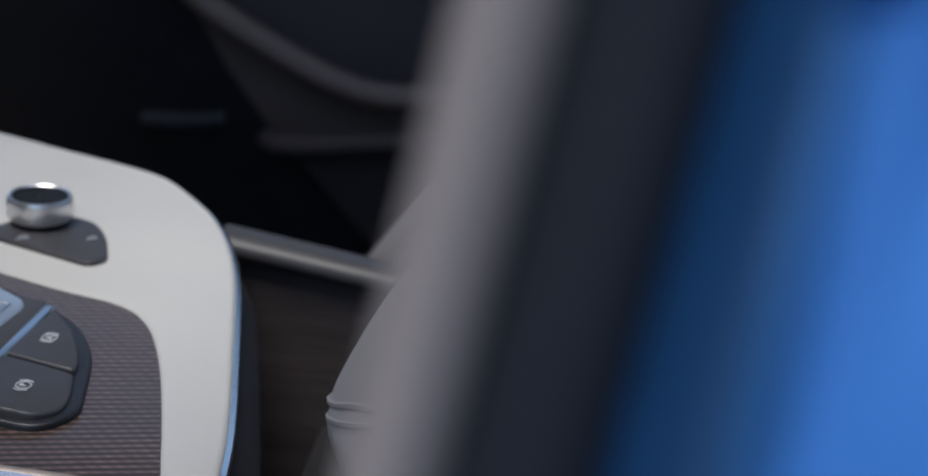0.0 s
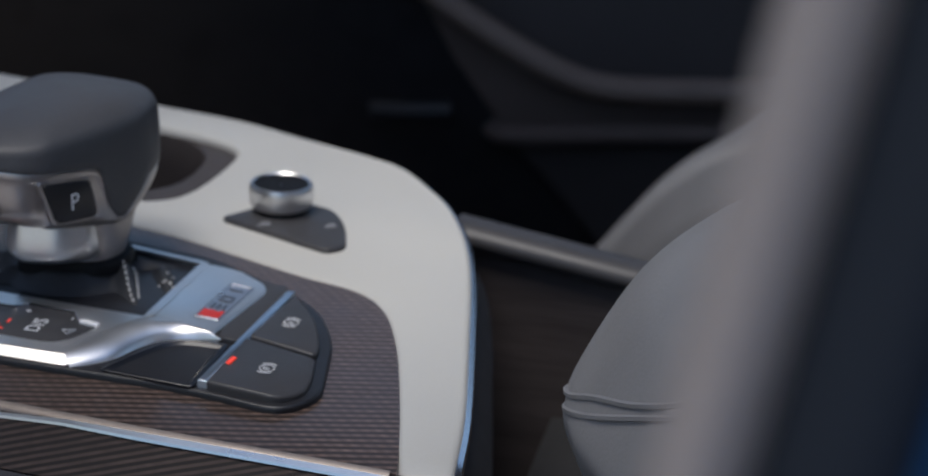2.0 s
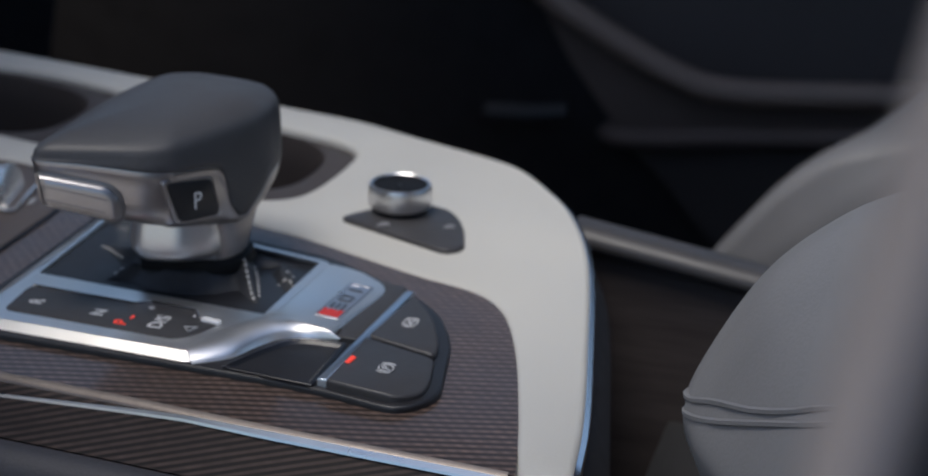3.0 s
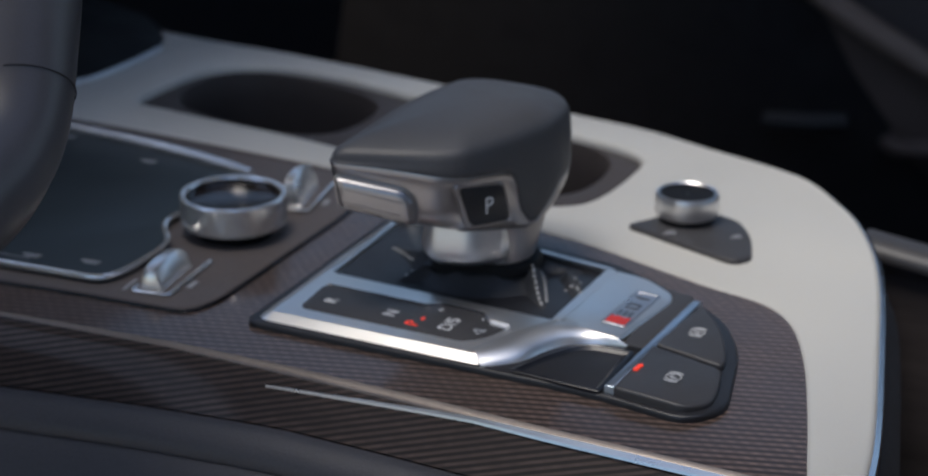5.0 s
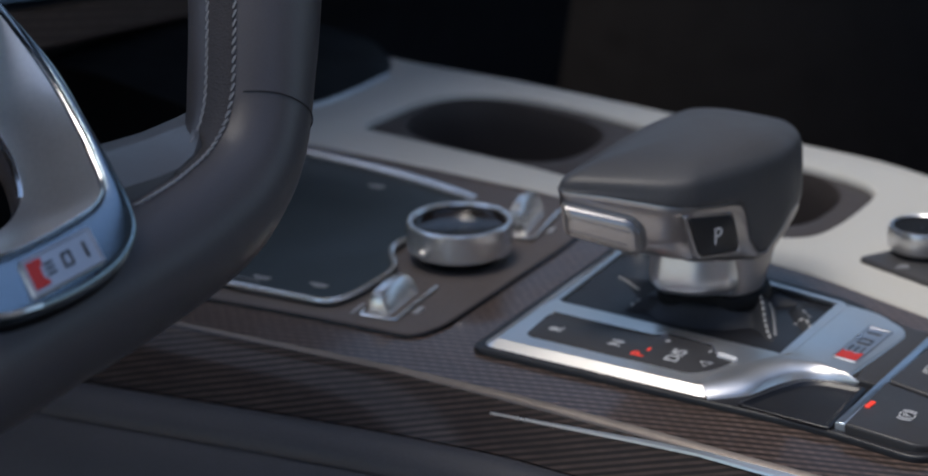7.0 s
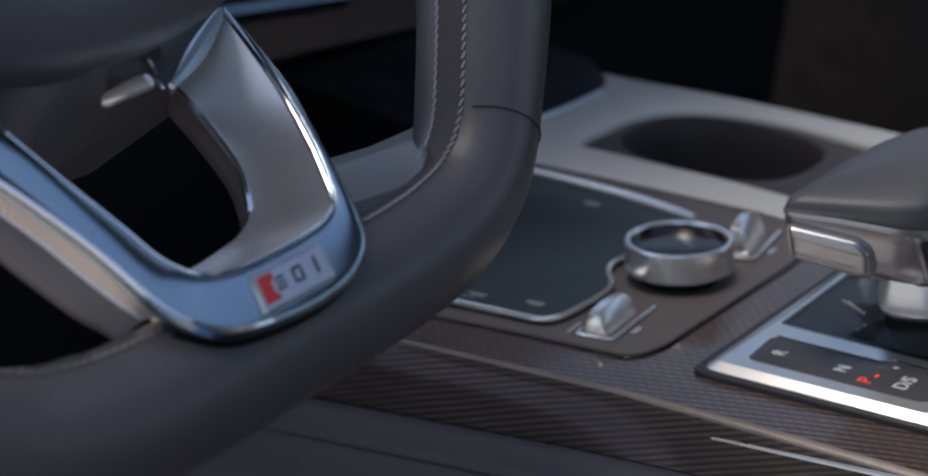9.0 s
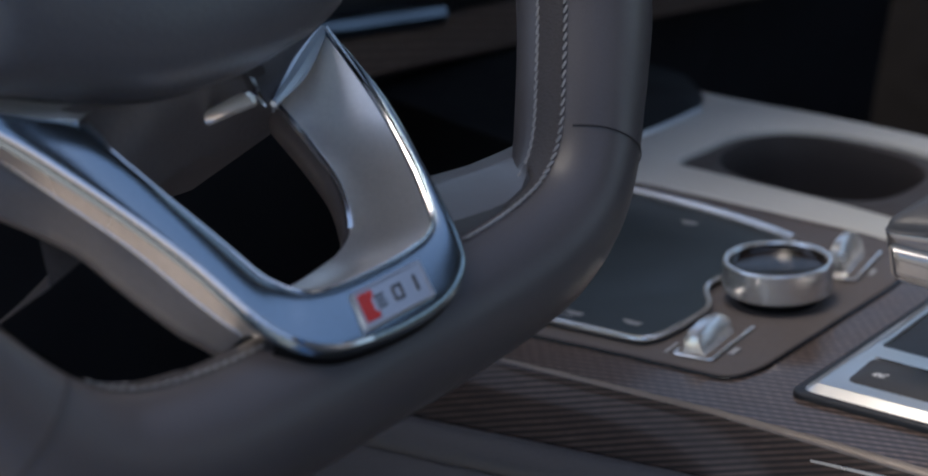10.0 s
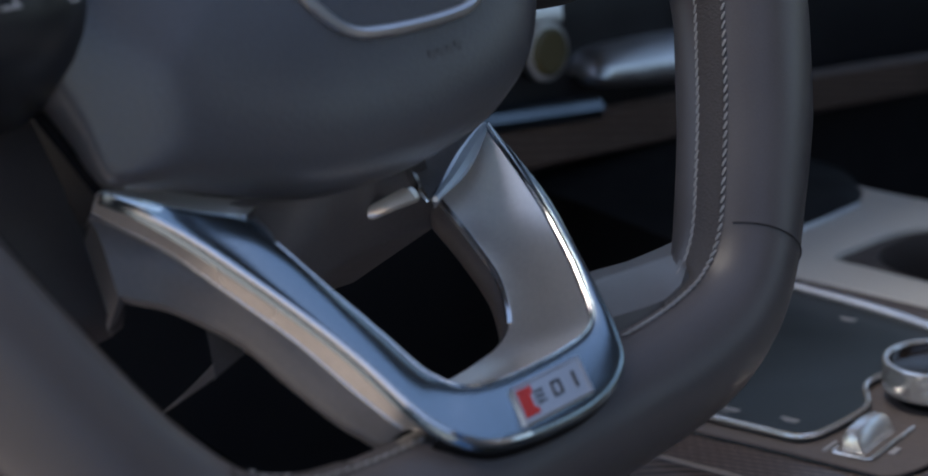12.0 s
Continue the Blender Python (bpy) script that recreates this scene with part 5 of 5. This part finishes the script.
# ---- driver's seat, pillar ----
def driver_seat():
    s = thing("driver_seat", "grey leather driver seat with a stitched side bolster", "seat", (0.6, -0.3, -0.45))
    # outline of the bolster's front and top, seen across the car
    edge = spline([(0.372, -0.100), (0.357, -0.040), (0.3470, -0.012), (0.3410, 0.000), (0.3385, 0.007), (0.3380, 0.0145), (0.3425, 0.0275), (0.3530, 0.0498), (0.3637, 0.0668), (0.3780, 0.0815), (0.3960, 0.0945), (0.4250, 0.1060), (0.4700, 0.1130), (0.56, 0.116)], 4)
    rings = []
    for y, d in ((-0.030, 0.030), (-0.036, 0.016), (-0.046, 0.005), (-0.059, 0.0), (-0.075, 0.002), (-0.095, 0.010), (-0.12, 0.026), (-0.16, 0.045), (-0.40, 0.050), (-0.50, 0.052)):
        rings.append([Vector((p.x + d * (1 - 0.3 * max(0, p.y) / 0.11), y, p.y - d * 0.8 * max(0.0, p.y) / 0.11)) for p in edge] + [Vector((0.60, y, 0.06)), Vector((0.60, y, -0.12))])
    b = part("bolster", loft(rings), SEAT, s, "padded grey leather side bolster", 60)
    for line in (((0.3480, -0.050, 0.0150), (0.3392, -0.064, 0.0165), (0.3421, -0.0763, 0.0194), (0.3529, -0.0943, 0.0287), (0.3668, -0.1107, 0.0360), (0.3795, -0.1238, 0.0440), (0.389, -0.132, 0.0506), (0.4017, -0.1402, 0.0572)),
                 ((0.3485, -0.050, 0.0085), (0.3396, -0.066, 0.0110), (0.3428, -0.0812, 0.0156), (0.3536, -0.0992, 0.0240), (0.3720, -0.1189, 0.0360), (0.3893, -0.1369, 0.0476), (0.4027, -0.1451, 0.0552))):
        part("seam", tube(spline([Vector(v) for v in line], 4), 0.0012, 6), SEAT, b, "raised piped seam")
    rings = []
    for i in range(14):
        z = -0.10 + 0.62 * i / 13
        x0 = 0.55 + max(0, z) * 0.30
        rings.append([Vector((x0 + dx, y, z)) for dx, y in ((0.14, -0.04), (0.02, -0.04), (0.0, -0.07), (0.035, -0.13), (0.05, -0.26), (0.035, -0.39), (0.0, -0.45), (0.02, -0.48), (0.16, -0.48))])
    part("backrest", loft(rings), SEAT, s, "grey leather backrest", 60)


def pillar():
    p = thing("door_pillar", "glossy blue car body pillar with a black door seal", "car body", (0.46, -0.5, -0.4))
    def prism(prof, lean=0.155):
        # Scaled to 0.76 about the camera's position, to fit its view and blur.
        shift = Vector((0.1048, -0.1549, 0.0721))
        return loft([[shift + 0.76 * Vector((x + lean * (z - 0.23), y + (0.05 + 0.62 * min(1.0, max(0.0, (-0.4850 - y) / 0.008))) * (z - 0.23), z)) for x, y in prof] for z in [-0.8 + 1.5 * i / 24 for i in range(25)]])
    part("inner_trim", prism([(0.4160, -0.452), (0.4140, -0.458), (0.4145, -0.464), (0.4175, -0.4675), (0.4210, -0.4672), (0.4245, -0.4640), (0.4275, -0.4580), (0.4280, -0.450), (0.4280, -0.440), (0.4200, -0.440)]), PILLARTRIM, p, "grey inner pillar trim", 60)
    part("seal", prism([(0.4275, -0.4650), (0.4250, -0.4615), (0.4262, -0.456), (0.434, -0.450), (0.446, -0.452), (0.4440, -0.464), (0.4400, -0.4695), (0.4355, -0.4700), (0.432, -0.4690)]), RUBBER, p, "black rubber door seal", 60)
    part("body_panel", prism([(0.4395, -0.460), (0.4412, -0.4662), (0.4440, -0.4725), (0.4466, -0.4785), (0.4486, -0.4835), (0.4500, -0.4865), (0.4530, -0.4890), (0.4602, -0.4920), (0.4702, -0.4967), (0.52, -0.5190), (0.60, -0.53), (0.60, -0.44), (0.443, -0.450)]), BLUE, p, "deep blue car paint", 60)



driver_seat()
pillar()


# ---- behind the console ----
def rear_console():
    r = thing("rear_console", "dark rear part of the centre console with a rail", "console", (0.45, 0.15, -0.45))
    path = [Vector((x, 0.150 + 0.02 * (x - 0.25), -0.0195 - 0.135 * (x - 0.2535))) for x in [0.245 + 0.45 * i / 12 for i in range(13)]]
    rings = [[p + Vector((0, a, b)) for a, b in ((0.02, -0.02), (0.022, 0.002), (0.016, 0.0055), (0.004, 0.0060), (-0.002, 0.004), (-0.004, 0.0), (-0.0025, -0.004), (0.003, -0.006))] for p in path]
    part("rail", loft(rings), GREY, r, "dark grey rail", 60)
    part("side_panel", loft([[p + Vector((0, 0.002, -0.006)), p + Vector((0, 0.001, -0.02)), p + Vector((0, -0.015, -0.20)), p + Vector((0, -0.015, -0.43))] for p in path], False), REARWOOD, r, "dark brown brushed side panel")
    t = thing("seat_runner_cover", "dark ribbed cover beside the seat", "cover", (0.34, 0.0, -0.45))
    part("cover_body", loft([[Vector((x, 0.14, -0.10)), Vector((x, 0.06, -0.105)), Vector((x, -0.05, -0.12)), Vector((x, -0.10, -0.16)), Vector((x, -0.10, -0.45))] for x in (0.30, 0.40, 0.62)], False), CARPET, t)
    for i in range(5):
        part("rib", block((0.31, 0.02 - 0.028 * i, -0.112 - 0.006 * i), (0.56, 0.030 - 0.028 * i, -0.104 - 0.006 * i), 0.002), BLACK, t)


def passenger_side():
    d = thing("passenger_door", "dark passenger door panel with a curved armrest", "car door", (0.1, 1.25, -0.45))
    part("door_panel", block((-0.95, 1.24, -0.85), (1.55, 1.32, 0.30), 0.01), DOORBLACK, d, "near-black door lining")
    arm = spline([(-0.10, -0.13), (-0.03, -0.178), (0.049, -0.220), (0.1075, -0.245), (0.158, -0.2545), (0.24, -0.249), (0.40, -0.232), (0.8, -0.19)], 5)
    part("armrest", tube([Vector((p.x, 1.21, p.y)) for p in arm], 0.0135, 12), DOORGREY, d, "grey curved armrest")
    part("door_insert", slab([(p.x, p.y + 0.004) for p in arm] + [Vector((0.8, 0.24)), Vector((0.30, 0.24)), Vector((0.0, -0.04)), Vector((-0.08, -0.10))], plate_profile(0.0, 0.012, 0.003), frame3=((0, 1.236, 0), (1, 0, 0), (0, 0, 1), (0, -1, 0))), DOORMID, d, "dark brown-grey door insert")
    low = spline([(0.030, -0.310), (0.0555, -0.320), (0.18, -0.303), (0.326, -0.285), (0.8, -0.23)], 5)
    part("pocket_edge", tube([Vector((p.x, 1.21, p.y)) for p in low], 0.010, 10), DOORLOW, d, "brown-grey pocket edge")
    part("lower_insert", slab([(p.x, p.y) for p in arm[5:]] + [(p.x, p.y) for p in reversed(low)] + [Vector((-0.018, -0.251)), Vector((-0.052, -0.195))], plate_profile(0.0, 0.008, 0.003), frame3=((0, 1.238, 0), (1, 0, 0), (0, 0, 1), (0, -1, 0))), DOORLOW, d, "brown-grey lining under the armrest")
    part("pocket", slab([(0.035, -0.318), (0.085, -0.365), (0.152, -0.434), (0.25, -0.60), (1.2, -0.60), (1.2, -0.2)], plate_profile(0.0, 0.03, 0.008), frame3=((0, 1.225, 0), (1, 0, 0), (0, 0, 1), (0, -1, 0))), POCKET, d, "dark grey door pocket")
    part("door_handle", tube([Vector((-0.10, 1.21, -0.309)), Vector((-0.05, 1.205, -0.304)), Vector((-0.012, 1.21, -0.299))], 0.009, 8), GREY, d, "grey handle bar")
    s = thing("passenger_seat", "grey leather passenger seat edge", "seat", (0.45, 0.55, -0.45))
    rings = []
    for y, k in ((0.485, 0.965), (0.49, 0.99), (0.50, 1.0), (0.53, 0.985), (0.60, 0.90), (0.75, 0.75)):
        o = spline([(0.248, -0.175), (0.2567, -0.160), (0.2946, -0.108), (0.3297, -0.077), (0.366, -0.063), (0.40, -0.056), (0.46, -0.05), (0.60, -0.05), (0.72, -0.05)], 4)
        rings.append([Vector((0.5 + (p.x - 0.5) * k, y, p.y - 0.10 * (1 - k))) for p in o] + [Vector((0.78, y, -0.08)), Vector((0.75, y, -0.40)), Vector((0.25, y, -0.40))])
    part("cushion", loft(rings), SEAT, s, "grey leather cushion edge", 60)
    part("seat_base", block((0.30, 0.50, -0.45), (0.74, 0.92, -0.36), 0.015), BLACK, s, "black plastic seat base")


def dashboard():
    d = thing("dashboard", "dark lower dashboard with oak and chrome trim", "dashboard", (-0.4, 0.1, -0.45))
    rows = []
    for y in [-0.62 + 1.42 * i / 20 for i in range(21)]:
        rows.append([Vector((-0.36, y, -0.42)), Vector((-0.40, y, -0.20)), Vector((-0.37, y, -0.02)), Vector((-0.355, y, 0.03)), Vector((-0.35, y, 0.10)), Vector((-0.36, y, 0.18)), Vector((-0.42, y, 0.235)), Vector((-0.95, y, 0.24))])
    part("lower_panel", loft(rows, False), BLACK, d, "black soft lower panel", 60)
    # Unseen slab added above the dash to shade the console's front.
    part("upper_shade", loft([[Vector((-0.42, y, 0.237)), Vector((-0.365, y, 0.240)), Vector((-0.352, y, 0.250)), Vector((-0.358, y, 0.268)), Vector((-0.40, y, 0.280)), Vector((-0.95, y, 0.290)), Vector((-0.95, y, 0.242))] for y in (-0.62, -0.3, 0.0, 0.4, 0.80)]), BLACK, d, "unseen dashboard top added to shade the console", 60)
    rings = []
    for y, z0, k in ((0.158, 0.0775, 0.10), (0.160, 0.0755, 0.38), (0.165, 0.0725, 0.62), (0.175, 0.0695, 0.80), (0.20, 0.0650, 0.95), (0.235, 0.0605, 1.05), (0.262, 0.0570, 1.1)):
        rings.append([Vector((-0.345, y, z0 - 0.002)), Vector((-0.334, y, z0)), Vector((-0.331, y, z0 + 0.006 * k)), Vector((-0.335, y, z0 + 0.016 * k)), Vector((-0.344, y, z0 + 0.025 * k)), Vector((-0.356, y, z0 + 0.030 * k))])
    part("trim_bar", loft(rings), SATIN, d, "bright satin trim bar", 60)
    part("oak_trim", loft([[Vector((-0.345, y, z0)), Vector((-0.340, y, z0 + 0.003)), Vector((-0.340, y, z0 + 0.026)), Vector((-0.346, y, z0 + 0.03))] for y, z0 in ((-0.10, 0.050), (0.10, 0.030), (0.27, 0.018), (0.60, -0.012))]), DASHOAK, d, "dark oak trim")
    part("blue_edge", tube([Vector((-0.342, -0.10, 0.085)), Vector((-0.342, 0.09, 0.064)), Vector((-0.342, 0.17, 0.056))], 0.0075, 8), DASHBLUE, d, "thin satin edge")
    b = part("start_button", placed(lathe([(0.014, 0), (0.014, 0.006), (0.012, 0.008), (0.0005, 0.008)], (0, 0, 0), 32), Matrix.Translation((-0.343, 0.128, 0.098)) @ frame_of(None, (0, 1, 0), (0, 0, 1))), AMBER, d, "dull amber button")
    part("button_ring", placed(lathe([(0.014, 0), (0.0175, 0.001), (0.0175, 0.006), (0.014, 0.0065)], (0, 0, 0), 32), Matrix.Translation((-0.345, 0.128, 0.098)) @ frame_of(None, (0, 1, 0), (0, 0, 1))), SATIN, b)
    # Satin piece added for a pale patch of unknown make.
    part("pale_patch", loft([[Vector((-0.345, y, z)), Vector((-0.340, y, z + 0.002)), Vector((-0.341, y, z + 0.016)), Vector((-0.346, y, z + 0.019))] for y, z in ((0.108, 0.117), (0.125, 0.114), (0.143, 0.112))]), SATIN, d, "small satin piece for a pale patch", 60)
    r = thing("console_riser", "dark panel rising from the console to the dashboard", "panel", (-0.27, 0.2, 0))
    rows = [(-0.204, 0.106), (-0.2035, 0.150), (-0.1985, 0.168), (-0.197, 0.200), (-0.199, 0.235), (-0.211, 0.262), (-0.24, 0.29)]
    part("riser_face", loft([[Vector((x, y, -0.001)), Vector((x - 0.006, y, 0.003)), Vector((x - 0.10, y, 0.018)), Vector((-0.37, y, 0.022))] for x, y in rows], False), DEEP, r, "black glossy riser face", 60)
    part("riser_edge", tube(spline([Vector((x + 0.001, y, 0.001)) for x, y in rows[:5]], 4), 0.0016, 8), SATIN, r, "satin edge line")



rear_console()
passenger_side()
dashboard()
